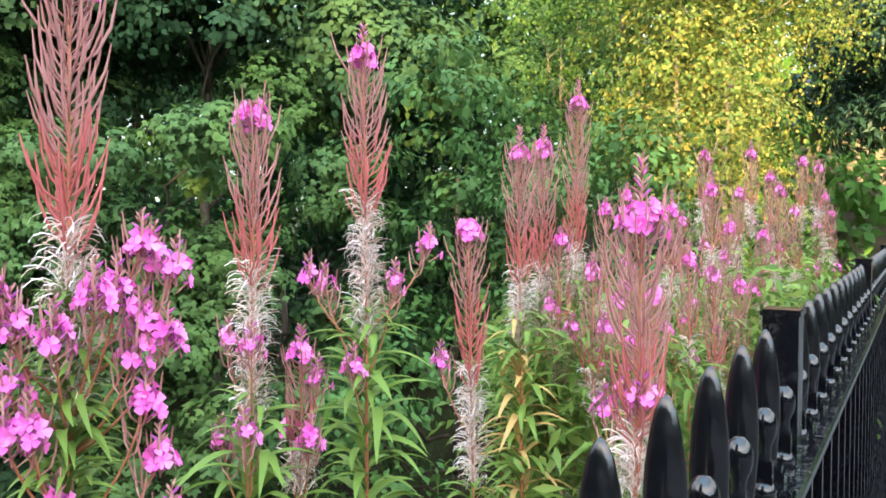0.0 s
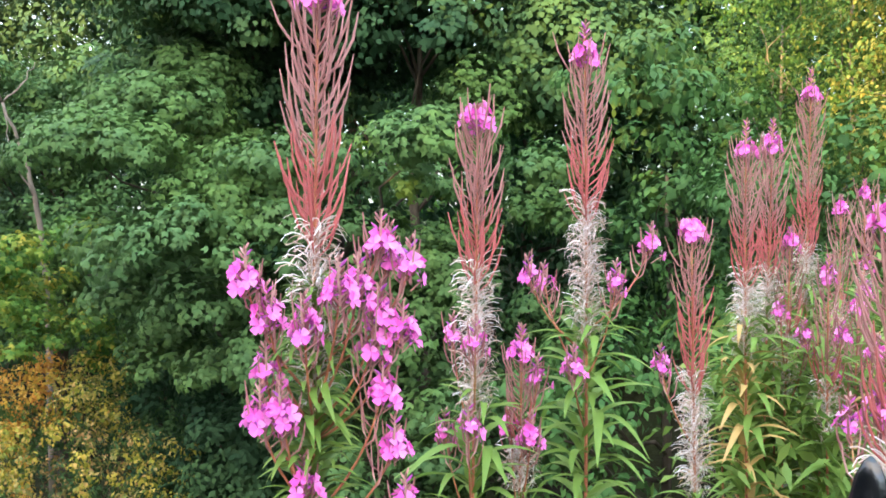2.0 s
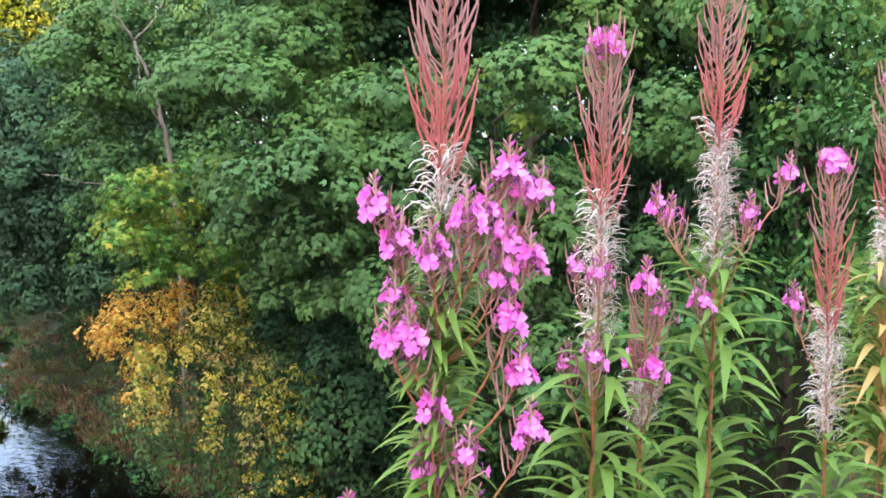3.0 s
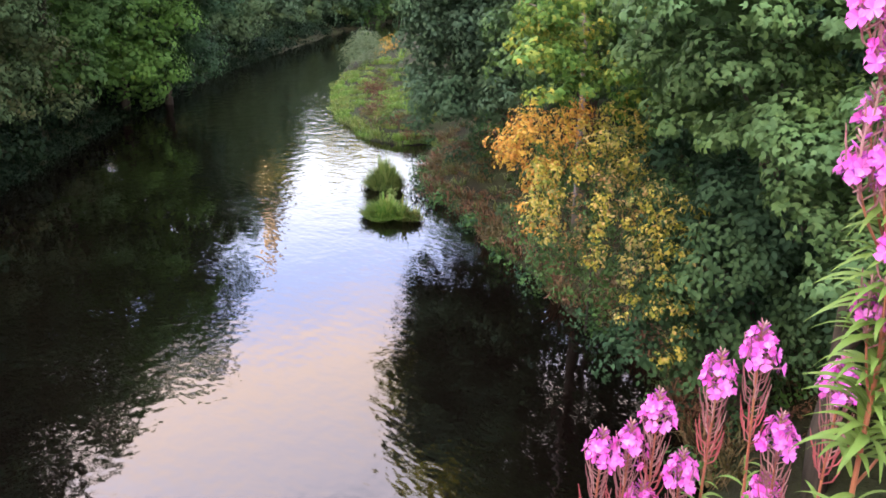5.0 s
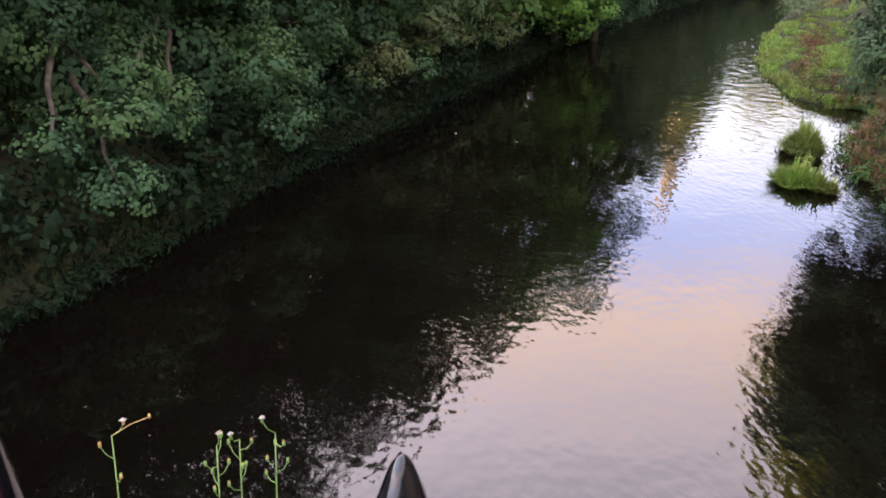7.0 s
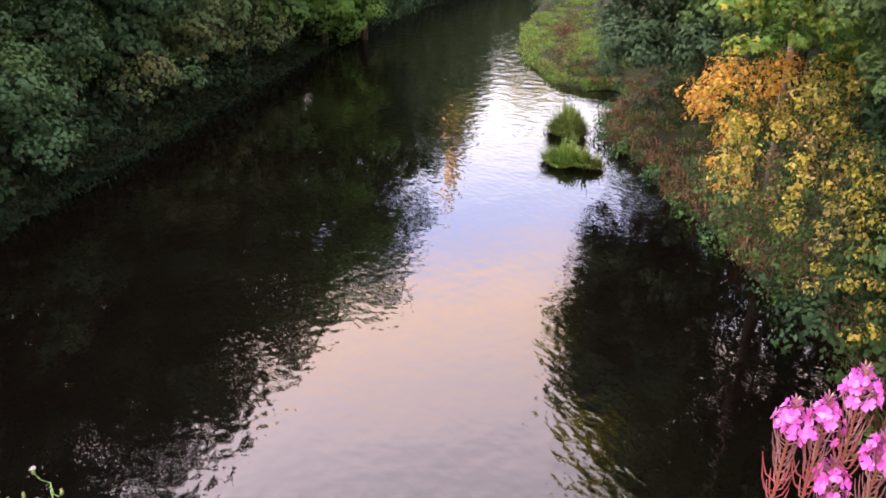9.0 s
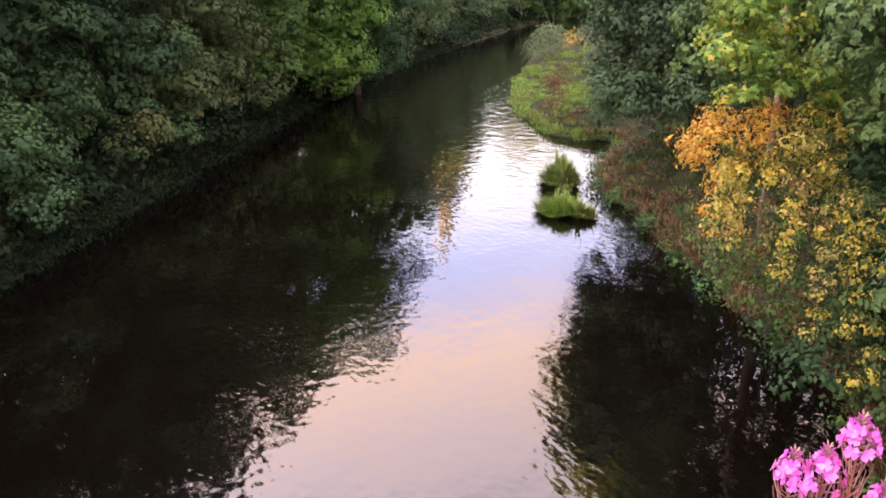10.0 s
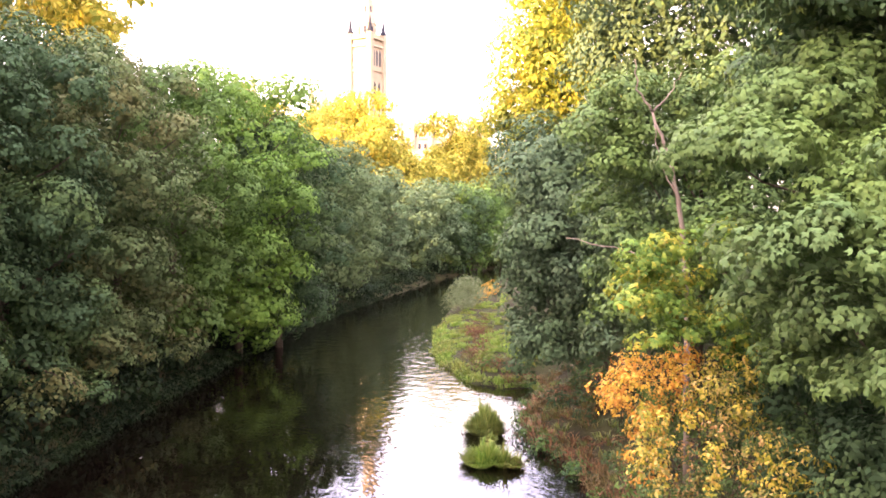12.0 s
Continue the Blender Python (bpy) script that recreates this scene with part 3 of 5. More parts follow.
bank_tree("sycamore_tree", "tall dark sycamore with open trunk and limbs", 15.5, 17, bunch(6, ((4, 24), (7, 22), (16, 20)), 20, 1.5), 0.15, DEEP, 5, shape=BROAD, girth=0.2, cover=1.2, limbs=10, clump=0.5)
bank_tree("hornbeam_tree", "young hornbeam with bright drooping light green leaves", -1, 13, bunch(7, ((-5, 5), (-12, 11), (10.8, 13.5)), 22, 0.62) + bunch(71, ((0, 9), (-24, -9), (9.6, 11.5)), 11, 0.62), 0.13, HORNBEAM, 6, shape=OVAL, girth=0.1, cover=0.85, clump=0.34, flat=0.5, low=0.0, droop=1.0)
bank_tree("hornbeam_tree", "green hornbeam bush behind the flowers", -10, 11, bunch(8, ((-15, -4), (-12, 5), (9.5, 12)), 18, 0.72), 0.11, HORNBEAM, 7, shape=OVAL, girth=0.1, cover=0.9, clump=0.34, flat=0.55, low=-0.1, droop=0.9)
for k, (b, d) in enumerate(((-8, 15), (-12.0, 13.5), (-15.6, 12.2), (-17.6, 15), (-18.6, 13.4))):
    bank_tree("birch_tree", "slender birch with small golden-green leaves, sunlit tone set by colour", b, d, bunch(20 + k, ((b - 2.8, b + 2.8), (0, 20), (d - 1.5, d + 1.5)), 20, 0.75) + (bunch(29, ((-25, -19.5), (10.5, 20), (14, 16)), 14, 0.9) if k == 4 else []), 0.072, SUNGOLDBIRCH if k > 1 else UNLITBIRCH, 20 + k, shape=OVAL, girth=0.07, cover=0.45, clump=0.36, bark=PALEBARK)
for k, (b, d, e1) in enumerate(((-2, 22, 20), (8, 25, 20), (20, 26, 20), (31, 27, 17), (-13, 24, 20), (-20, 28, 18), (-43, 28, 18), (25, 36, 15), (14, 36, 15), (3, 36, 15))):
    bank_tree("woodland_tree", "dense green woodland tree on the bank", b, d, bunch(40 + k, ((b - 8, b + 8), (-12, e1), (d - 2, d + 2)), 22, 2.3), 0.29 if k < 5 else 0.42, DEEP if k < 4 else FRESH, 40 + k, shape=OVAL, girth=0.28, clump=0.65, cover=0.7)
bank_tree("conifer_tree", "dark green spreading fir beside the path", -32, 22, bunch(50, ((-40, -25.8), (4.6, 13), (17, 21)), 34, 1.05), 0.22, FIR, 50, shape=LANCE, girth=0.2, cover=3.2, flat=0.5)
for k, (b, d) in enumerate(((40.5, 43), (45.0, 50), (46.5, 64))):
    bank_tree("woodland_tree", "low dark green tree in the thicket on the bank", b, d, bunch(90 + k, ((b - 3.6, b + 2.2), (-7, 3), (d - 2, d + 3)), 16, 1.9), 0.3, DEEP, 90 + k, shape=OVAL, girth=0.2, clump=0.7, cover=0.8, low=-0.6)
# river-side trees further up
bank_tree("ash_tree", "grey-green ash leaning over the river margin", 44, 38, bunch(60, ((42.5, 49.5), (-4, 5), (32, 38)), 22, 1.6) + bunch(68, ((43.5, 49.4), (-9.4, -2), (32.5, 36)), 22, 1.05) + bunch(70, ((48.4, 50.5), (-9.6, -2.5), (34.5, 37)), 13, 0.75) + bunch(72, ((41.5, 47), (-9, 1), (31, 34)), 12, 1.2), 0.185, ASHLEAF, 60, shape=OVAL, girth=0.3, clump=0.6)
bank_tree("lime_tree", "tall tree, the sun's gold partly put into its leaf colour", 44.5, 47, bunch(61, ((44.6, 50.0), (3, 17), (43, 48)), 26, 2.2), 0.26, SUNGOLDLINDEN, 61, shape=OVAL, girth=0.4, clump=0.8, cover=1.3)
bank_tree("sycamore_tree", "green sycamore with bare limbs in its crown", 38.5, 25, bunch(62, ((33, 44.5), (-8, 9), (22, 26)), 30, 1.12), 0.12, SYCAMORE, 62, shape=BROAD, girth=0.2, clump=0.34, cover=1.1, flat=0.7, low=-0.2)
bank_tree("lime_tree", "tall green tree over the wooded bank", 36, 34, bunch(66, ((29, 44.5), (6, 17), (30, 35)), 26, 2.3) + bunch(73, ((36, 44), (-1, 7), (33, 36)), 8, 1.7) + bunch(75, ((28, 40), (0, 9), (34, 37)), 10, 1.8), 0.225, ASHLEAF, 66, shape=OVAL, girth=0.4, clump=0.7, cover=0.85)
bank_tree("creeper_bush", "hanging bush of orange and yellow autumn leaves", 38, 20.5, bunch(63, ((39.0, 44.7), (-12.8, -8.8), (16.8, 18.4)), 24, 0.26) + bunch(64, ((40.2, 43.4), (-17.4, -12.4), (16.8, 17.6)), 12, 0.17), 0.085, AUTUMN, 63, shape=OVAL, girth=0.035, cover=0.8, clump=0.2, low=-0.6,
          extra=[("hanging_strand", "yellow-green hanging strands", LIME, [(p.x, p.y, p.z, 0.15) for b, e0, e1 in ((31.2, 15, 24.5), (32.1, 14.5, 25), (33.1, 15.5, 22), (34.0, 14, 19), (35.4, 15, 22.5), (37.6, 14.5, 19), (41.0, 13, 17.5), (42.2, 12.5, 16.5)) for j in range(7) for p in [spot(b + 0.3 * math.sin(2.3 * j), -e0 - (e1 - e0) * j / 6, 15.7 + 0.3 * (j % 2))]]),
                 ("yellow_spray", "yellow-green turning leaves among the orange", LIME, bunch(167, ((35.0, 40.4), (-13.6, -9.0), (16.5, 18.0)), 20, 0.26)),
                 ("russet_spray", "pinkish orange and green leaves below", RUSSET, bunch(168, ((33.0, 39.6), (-19.0, -13.0), (16.3, 17.6)), 17, 0.2)),
                 ("green_spray", "green leaves among the autumn ones", SYCAMORE, bunch(67, ((32, 43), (-22, -11), (16.7, 18.2)), 30, 0.36))])
bank_tree("creeper_bush", "dark green scrub over the water's edge", 29, 18, bunch(65, ((20, 28.5), (-24, -14), (15, 17.5)), 14, 0.9) + bunch(69, ((26, 35), (-26, -15), (16.4, 17.6)), 14, 0.7) + bunch(74, ((27, 36), (-15, -5), (17.8, 19.5)), 11, 0.85), 0.14, DEEP, 65, shape=OVAL, girth=0.08)


# a dead forked tree with bare pale limbs
def dead_tree():
    base = on_ground(*(towards(39.3, 0) * 21.6)[:2])
    thing = empty_thing("dead_tree", base, "bare forked dead tree with pale limbs", "tree")

    def run(name, pts, r0, r1):
        s = Soup()
        q = [spot(*p) - base for p in pts]
        fine = []
        for i in range(len(q) - 1):
            for k in range(4):
                fine.append(q[i].lerp(q[i + 1], k / 4) + Vector((0.04 * math.sin(5 * i + 3 * k), 0, 0.03 * math.sin(4 * i + 2 * k))))
        fine.append(q[-1])
        n = len(fine) - 1
        s.tube(fine, [r0 + (r1 - r0) * i / n for i in range(n + 1)], 7)
        part(name, s.mesh("dead_" + name, PALEBARK, True), thing)

    low = (39.3, -17, 21.6)
    run("trunk", [low, (39.4, -5, 21.0), (39.9, 0.7, 20.4), (40.6, 4.1, 20.2), (41.7, 7.1, 20.2)], 0.085, 0.03)
    run("limb", [(41.7, 7.1, 20.3), (42.7, 8.7, 20.2), (42.9, 10.6, 20.2)], 0.03, 0.012)
    run("limb", [(41.7, 7.1, 20.3), (40.6, 8.3, 20.3), (39.9, 9.6, 20.4)], 0.024, 0.009)
    run("limb", [(40.1, 1.5, 20.3), (41.3, 4.0, 20.1), (41.6, 6.3, 20.1)], 0.02, 0.008)
    run("limb", [(39.7, -4.0, 20.5), (42.2, -2.4, 20.1), (44.0, -1.9, 19.9), (47.4, -1.2, 19.8)], 0.026, 0.008)


dead_tree()

def bank_distance(bearing):
    """How far off the far waterline lies in that bearing."""
    u = towards(bearing, 0)
    for (ax, ay), (bx, by) in zip(LEFT[:-1], LEFT[1:]):
        ex, ey = bx - ax, by - ay
        det = u.x * -ey + u.y * ex
        if abs(det) > 1e-9:
            k = (ax * -ey + ay * ex) / det
            v = (u.x * ay - u.y * ax) / det
            if k > 0 and 0 <= v <= 1:
                return k
    return 40.0


# ---- trees on the far (left) bank; unseen ones beyond the bridge are added to block light ----
FAR_ROW = [(136, 27, 17, 0), (127, 24, 17, 0), (118, 24, 18, 0), (110, 26, 19, 0), (101.5, 28, 19.5, 0), (95, 31, 20, 0), (89.6, 34, 18.2, 0), (83.9, 37.5, 16.2, 0), (80.3, 41.5, 17.3, -0.3), (77.0, 45, 17.6, 0.2), (73.4, 50, 17.6, -0.4), (69.4, 56, 18.6, 1.3), (66.7, 60, 15.8, 0.3), (63.1, 86, 16.4, 0.0), (60.2, 108, 15.2, -0.4), (57.2, 128, 14.6, 0.6), (55.0, 138, 15.0, 0), (53.6, 144, 15.0, 0), (51.6, 158, 17, 0), (49.2, 160, 18, 0), (46.5, 150, 18, 0)]
# BROWNLEAF's warm tone partly stands for sun through the leaves at 80.3 and 77
FAR_MATS = (DEEP, DEEP, DEEP, DEEP, DEEP, DEEP, DEEP, DEEP, BROWNLEAF, BROWNLEAF, RIVERLEAF, FRESH, DEEP, GREYGREEN, ASHLEAF, ASHLEAF, DEEP, RIVERLEAF, DEEP, RIVERLEAF, DEEP)
for k, (b, d, h, wide) in enumerate(FAR_ROW):
    # a full domed crown of cushioned boughs, dark gaps between them, hanging low on the river side
    rng = np.random.default_rng(100 + k)
    p = towards(b, 0) * d
    w = 3.3 + d * 0.02 + wide
    seen = b < 112
    p2 = p * ((d - 2.8) / d)                    # the crown leans out over the water
    mid, tall = 1.7 + (h - 1.7) * 0.46, (h - 1.7) * 0.54 - 0.9
    lobes = []
    for i in range(28):
        up = 0.97 - 1.8 * (i + rng.uniform(0.2, 0.8)) / 28
        a = i * 2.39996 + rng.normal(0, 0.2) + k
        ring = (w - 0.9) * (1 - abs(up) ** 2.6) ** 0.42 * rng.uniform(0.88, 1.08) * (1 + 0.2 * min(0, up - 0.1))
        if up < 0.55 and math.cos(a) * p.x + math.sin(a) * p.y > 0.5 * d:
            continue                            # left bare on the side turned away from the camera
        q = p.lerp(p2, min(1, 0.7 + up)) + Vector((math.cos(a), math.sin(a), 0)) * ring
        lobes.append((q.x, q.y, mid + up * tall, rng.uniform(1.05, 1.85) * (0.88 + d / 300)))
    for i in range(5 if 74 < b < 108 else 0):
        bb = b + rng.uniform(-1, 1) * 210 / d
        q = towards(bb, 0) * (bank_distance(bb) + rng.uniform(-0.9, 2.2))
        lobes.append((q.x, q.y, rng.uniform(1.2, 4.4), rng.uniform(0.6, 1.1) * (0.85 + d / 350)))
    core = [(p.x, p.y, 3.4 + (h - 5.6) * j / 4, w * (0.62 if j < 4 else 0.42)) for j in range(5)]
    kind_ = FAR_MATS[k]
    label = "grey-green riverside tree hanging over the far bank" if kind_ is GREYGREEN else "browning green riverside tree on the far bank, partly coloured as sunlit" if kind_ is BROWNLEAF else "bright green domed tree on the far bank" if kind_ is FRESH else "dense green riverside tree hanging over the far bank"
    bank_tree("riverside_tree", label, b, d, lobes, (0.092 + d / 630) if seen else 0.5, kind_, 100 + k,
              shape=BROAD, girth=0.3, clump=0.36 + d / 260, cover=1.0, low=-0.3, flat=0.85, core=core, spread=0.16)

# the first four stand out of view, added to darken the river's reflection
for k, (b, d, h) in enumerate(((110, 36, 23.5), (103, 39, 23.5), (96, 42, 22.5), (90, 44, 21.5), (81.2, 55, 19.0), (76.4, 62, 19.6), (71.5, 74, 19.5), (67, 86, 16.5), (63.5, 102, 16), (60.5, 122, 14.0), (57.8, 142, 13.5))):
    rng = np.random.default_rng(130 + k)
    p = towards(b, 0) * d
    lobes = [(p.x + math.cos(i * 2.4) * 4.2 * rng.uniform(0.4, 1), p.y + math.sin(i * 2.4) * 4.2 * rng.uniform(0.4, 1), 4 + (h - 6) * i / 19, rng.uniform(2.0, 2.8)) for i in range(20)]
    bank_tree("woodland_tree", "dark green tree in the wood on the far slope", b, d, lobes, 0.4, DEEP if k % 3 else BROWNLEAF, 130 + k, shape=OVAL, girth=0.3, clump=0.95, cover=0.6, low=-0.6)

# ---- unseen wood behind the bridge and up the far slope, added to block the sun ----
for k, (x, y, h) in enumerate(((-13.5, -32, 24.5), (-17, -33, 25), (-22, -31, 25.5), (-29, -29, 26), (-36, -26, 26), (-43, -23, 26.5), (-50, -19, 26.5), (-57, -14, 26.5), (-64, -9, 26), (-71, -4, 26), (-78, 2, 25), (-8.5, -33, 22.5), (-5.5, -34, 19.4), (-2.5, -34, 19.4), (0.5, -35, 19.4), (4, -36, 19.4), (2, -46, 19), (9, -48, 18.5), (16, -50, 18))):
    rng = np.random.default_rng(150 + k)
    lobes = []
    for i in range(20):
        u = i / 19
        a = i * 2.39996
        rr = 4.4 * (1 - 0.6 * max(0, u - 0.6) / 0.4) * rng.uniform(0.5, 1.0)
        lobes.append((x + math.cos(a) * rr, y + math.sin(a) * rr, 4 + (h - 6) * u, rng.uniform(2.2, 2.9)))
    base = on_ground(x, y)
    tree("woodland_tree", "unseen tall tree added behind the bridge to block the low sun", base, Vector((x, y, h - 2)), lobes, 1.1, DEEP, 150 + k, shape=OVAL, girth=0.35, clump=1.0, cover=1.0, low=-0.75)

# unseen row across the road, added so the railing mirrors less sky
for k in range(9):
    b, d = -46 - 15.5 * k, 26 + 3 * (k % 3)
    rng = np.random.default_rng(180 + k)
    p = towards(b, 0) * d
    lobes = [(p.x + math.cos(i * 2.4) * 4.0 * rng.uniform(0.3, 1), p.y + math.sin(i * 2.4) * 4.0 * rng.uniform(0.3, 1), PATH_Z + 1.2 + 4.6 * i / 15, rng.uniform(1.9, 2.6)) for i in range(16)]
    bank_tree("unseen_roadside_tree", "unseen tree across the road, added to darken the railing's reflections", b, d, lobes, 0.9, DEEP, 180 + k, shape=OVAL, girth=0.25, clump=1.0, cover=0.9, low=-0.7)

# ---- the sunlit hill behind; much of the sun's gold is in the leaf colour ----
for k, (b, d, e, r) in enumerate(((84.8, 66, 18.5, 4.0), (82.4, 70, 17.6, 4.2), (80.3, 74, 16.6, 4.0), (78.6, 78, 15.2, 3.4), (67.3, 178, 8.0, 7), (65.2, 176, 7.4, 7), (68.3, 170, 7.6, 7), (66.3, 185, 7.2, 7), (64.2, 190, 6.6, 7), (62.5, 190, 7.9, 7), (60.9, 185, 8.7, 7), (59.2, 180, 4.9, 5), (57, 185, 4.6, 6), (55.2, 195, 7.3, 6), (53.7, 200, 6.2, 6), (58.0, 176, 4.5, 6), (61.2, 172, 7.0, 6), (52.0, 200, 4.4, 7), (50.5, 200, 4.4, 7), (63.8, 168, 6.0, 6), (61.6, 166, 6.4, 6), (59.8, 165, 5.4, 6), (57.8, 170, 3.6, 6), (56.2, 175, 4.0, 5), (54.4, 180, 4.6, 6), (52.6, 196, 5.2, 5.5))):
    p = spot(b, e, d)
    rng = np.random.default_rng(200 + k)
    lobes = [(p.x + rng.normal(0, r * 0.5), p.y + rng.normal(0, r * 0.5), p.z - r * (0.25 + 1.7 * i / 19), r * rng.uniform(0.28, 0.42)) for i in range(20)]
    bank_tree("hill_tree", "round hillside tree, gold of the low sun put into its leaves", b, d, lobes, 0.35 + d / 380, SUNGOLDLEAF, 200 + k, shape=OVAL, girth=0.4, clump=r * 0.13, cover=1.35)


# ---- undergrowth on both banks, the spit and the islets ----
def scrub(name, label, category, spots_, mat, leaf, seed, shape=OVAL, cover=1.0, kind="stuff", droop=0.3, clump=0.3, low=-0.2):
    rng = np.random.default_rng(seed)
    p, nn, size = foliage(rng, spots_, leaf, cover, clump, low=low)
    ob = new(name, leaves(name, mat, p, nn, np.minimum(size, 1.3) * leaf * rng.uniform(0.6, 1.3, len(p)), shape, rng, droop))
    return tagged(ob, label, category, "", kind)


def tuft(name, label, category, places, mat, seed, blades, height, spread, kind="stuff"):
    """Grass: thin bent blades in tufts."""
    rng = np.random.default_rng(seed)
    v, f = [], []
    for x, y, z, r in places:
        for i in range(blades):
            a, q = rng.uniform(0, 2 * math.pi), r * math.sqrt(rng.uniform(0, 1))
            bx, by = x + math.cos(a) * q, y + math.sin(a) * q
            h = height * rng.uniform(0.5, 1.2)
            lean = spread * rng.uniform(0.2, 1.2)
            a2 = a + rng.normal(0, 0.8)
            dx, dy = math.cos(a2) * lean * h, math.sin(a2) * lean * h
            w = 0.012 + 0.02 * height
            c, s_ = -math.sin(a2) * w, math.cos(a2) * w
            k = len(v)
            v += [(bx - c, by - s_, z), (bx + c, by + s_, z), (bx + dx * 0.45 + c * 0.8, by + dy * 0.45 + s_ * 0.8, z + h * 0.65), (bx + dx * 0.45 - c * 0.8, by + dy * 0.45 - s_ * 0.8, z + h * 0.65), (bx + dx, by + dy, z + h * (1 - 0.3 * lean))]
            f += [(k, k + 1, k + 2, k + 3), (k + 3, k + 2, k + 4)]
    return tagged(new(name, mesh_of(name, v, f, mat)), label, category, "", kind)


def along(line, step, off0, off1, r0, r1, seed, lift=0.15):
    """Round tussocks beside a bank line, on its landward side."""
    rng = np.random.default_rng(seed)
    out = []
    for (ax, ay), (bx, by) in zip(line[:-1], line[1:]):
        n = max(1, int(math.hypot(bx - ax, by - ay) / step))
        nx, ny = -(by - ay), bx - ax
        m = math.hypot(nx, ny)
        for i in range(n):
            u = (i + rng.uniform(0, 1)) / n
            o = rng.uniform(off0, off1)
            x, y = ax + (bx - ax) * u + nx / m * o, ay + (by - ay) * u + ny / m * o
            out.append((x, y, o))
    z = ground_height(np.array([q[0] for q in out]), np.array([q[1] for q in out]))
    return [(x, y, max(0.05, float(h)) + lift, rng.uniform(r0, r1)) for (x, y, o), h in zip(out, z)]


SIDE_L, SIDE_R = LEFT[2:11], RIGHT[9:24]
# these three carry the far bank's shade in their colour
scrub("bank_undergrowth", "undergrowth along the far waterline, bank shade put into its leaf colour", "undergrowth", along(SIDE_L[:8], 0.75, 0.3, 1.8, 0.6, 1.1, 300, 0.7) + along(SIDE_L[:7], 0.5, 1.5, 4.5, 0.5, 0.9, 312, 0.3) + along(SIDE_L[6:], 0.45, -0.1, 5.0, 0.5, 1.0, 310, 0.3) + along(LEFT[9:], 1.2, 0.0, 5.0, 0.6, 1.3, 313, 0.4), SHADETONELEAF, 0.3, 300, clump=0.4, cover=0.7)
scrub("bank_herbs", "nettles and creepers at the far waterline, coloured dark as shade", "undergrowth", along(SIDE_L[:7], 0.1, -0.35, 0.9, 0.15, 0.5, 311, 0.05), SHADETONELEAF, 0.2, 311, clump=0.25, cover=0.7, shape=LANCE)
tuft("bank_grass", "long grass hanging over the far bank, coloured dark as shade", "grass", along(SIDE_L, 0.3, -0.1, 1.6, 0.25, 0.5, 301, 0.0), SHADETONELEAF, 301, 22, 0.4, 1.0)
scrub("bank_bracken", "rust-brown bracken and dead stems on the bank", "undergrowth", along(SIDE_R, 0.22, 0.1, 3.4, 0.12, 0.4, 302, 0.08), RUST, 0.14, 302, shape=LANCE, clump=0.28)
scrub("bank_bramble", "green bramble over the steep bank", "undergrowth", along(SIDE_R, 1.0, 1.6, 5.5, 0.25, 0.55, 303), RIVERLEAF, 0.14, 303, clump=0.3)
tuft("bank_grass", "tangled brown-green grass on the bank", "grass", along(SIDE_R, 0.16, 0.0, 4.5, 0.25, 0.5, 304, 0.0), GRASS, 304, 40, 0.34, 1.1)
SPIT = [(-35.2, 28.2), (-37, 28.0), (-41.5, 29.6), (-46, 32), (-52, 36), (-60, 42)][::-1]
tuft("spit_grass", "bright green grass on the low spit", "grass", along(SPIT, 0.19, -0.3, 5.0, 0.25, 0.6, 305, 0.0), SPITGRASS, 305, 60, 0.3, 0.9)
scrub("spit_herbs", "soft green and brown herbs in the spit's grass", "undergrowth", along(SPIT, 0.5, -0.2, 5.5, 0.2, 0.5, 306, 0.05), SPITGRASS, 0.13, 306, shape=LANCE, clump=0.2, cover=0.9)
scrub("spit_scrub", "brown dead scrub on the grassy spit", "undergrowth", [(x + 0.7 * math.sin(2.4 * i), y + 0.6 * math.cos(3.1 * i), 0.35 + 0.25 * (i % 3), 0.5 + 0.12 * (i % 4)) for x, y, m in ((-49.3, 37.0, 7), (-41.4, 31.0, 4), (-52.5, 40.2, 3), (-57.6, 43.4, 5), (-46.2, 35.2, 2), (-38.4, 29.2, 2)) for i in range(m)], RUST, 0.14, 307, shape=LANCE)
scrub("spit_bush", "grey-green willow bush at the end of the spit", "bush", [(-60.6, 43.4, 1.1, 1.3), (-61.2, 44.4, 2.2, 1.5), (-62.4, 44.6, 1.3, 1.5), (-60.2, 44.4, 2.8, 1.1), (-62.4, 45.2, 2.7, 1.2), (-61.3, 44.8, 3.4, 0.8), (-59.6, 43.8, 1.5, 1.1), (-59.2, 44.6, 2.2, 0.9), (-63.2, 45.0, 1.9, 0.9)], BUSHLEAF, 0.17, 308, shape=LANCE, kind="", clump=0.4)
scrub("spit_thicket", "orange-red autumn thicket behind the willow bush", "bush", [(-61.6, 47.4, 1.6, 1.0), (-62.2, 48.2, 2.4, 0.9), (-60.9, 47.2, 2.2, 0.8), (-60.3, 46.6, 1.0, 0.8)], AUTUMN, 0.15, 309, shape=LANCE, kind="", clump=0.35)


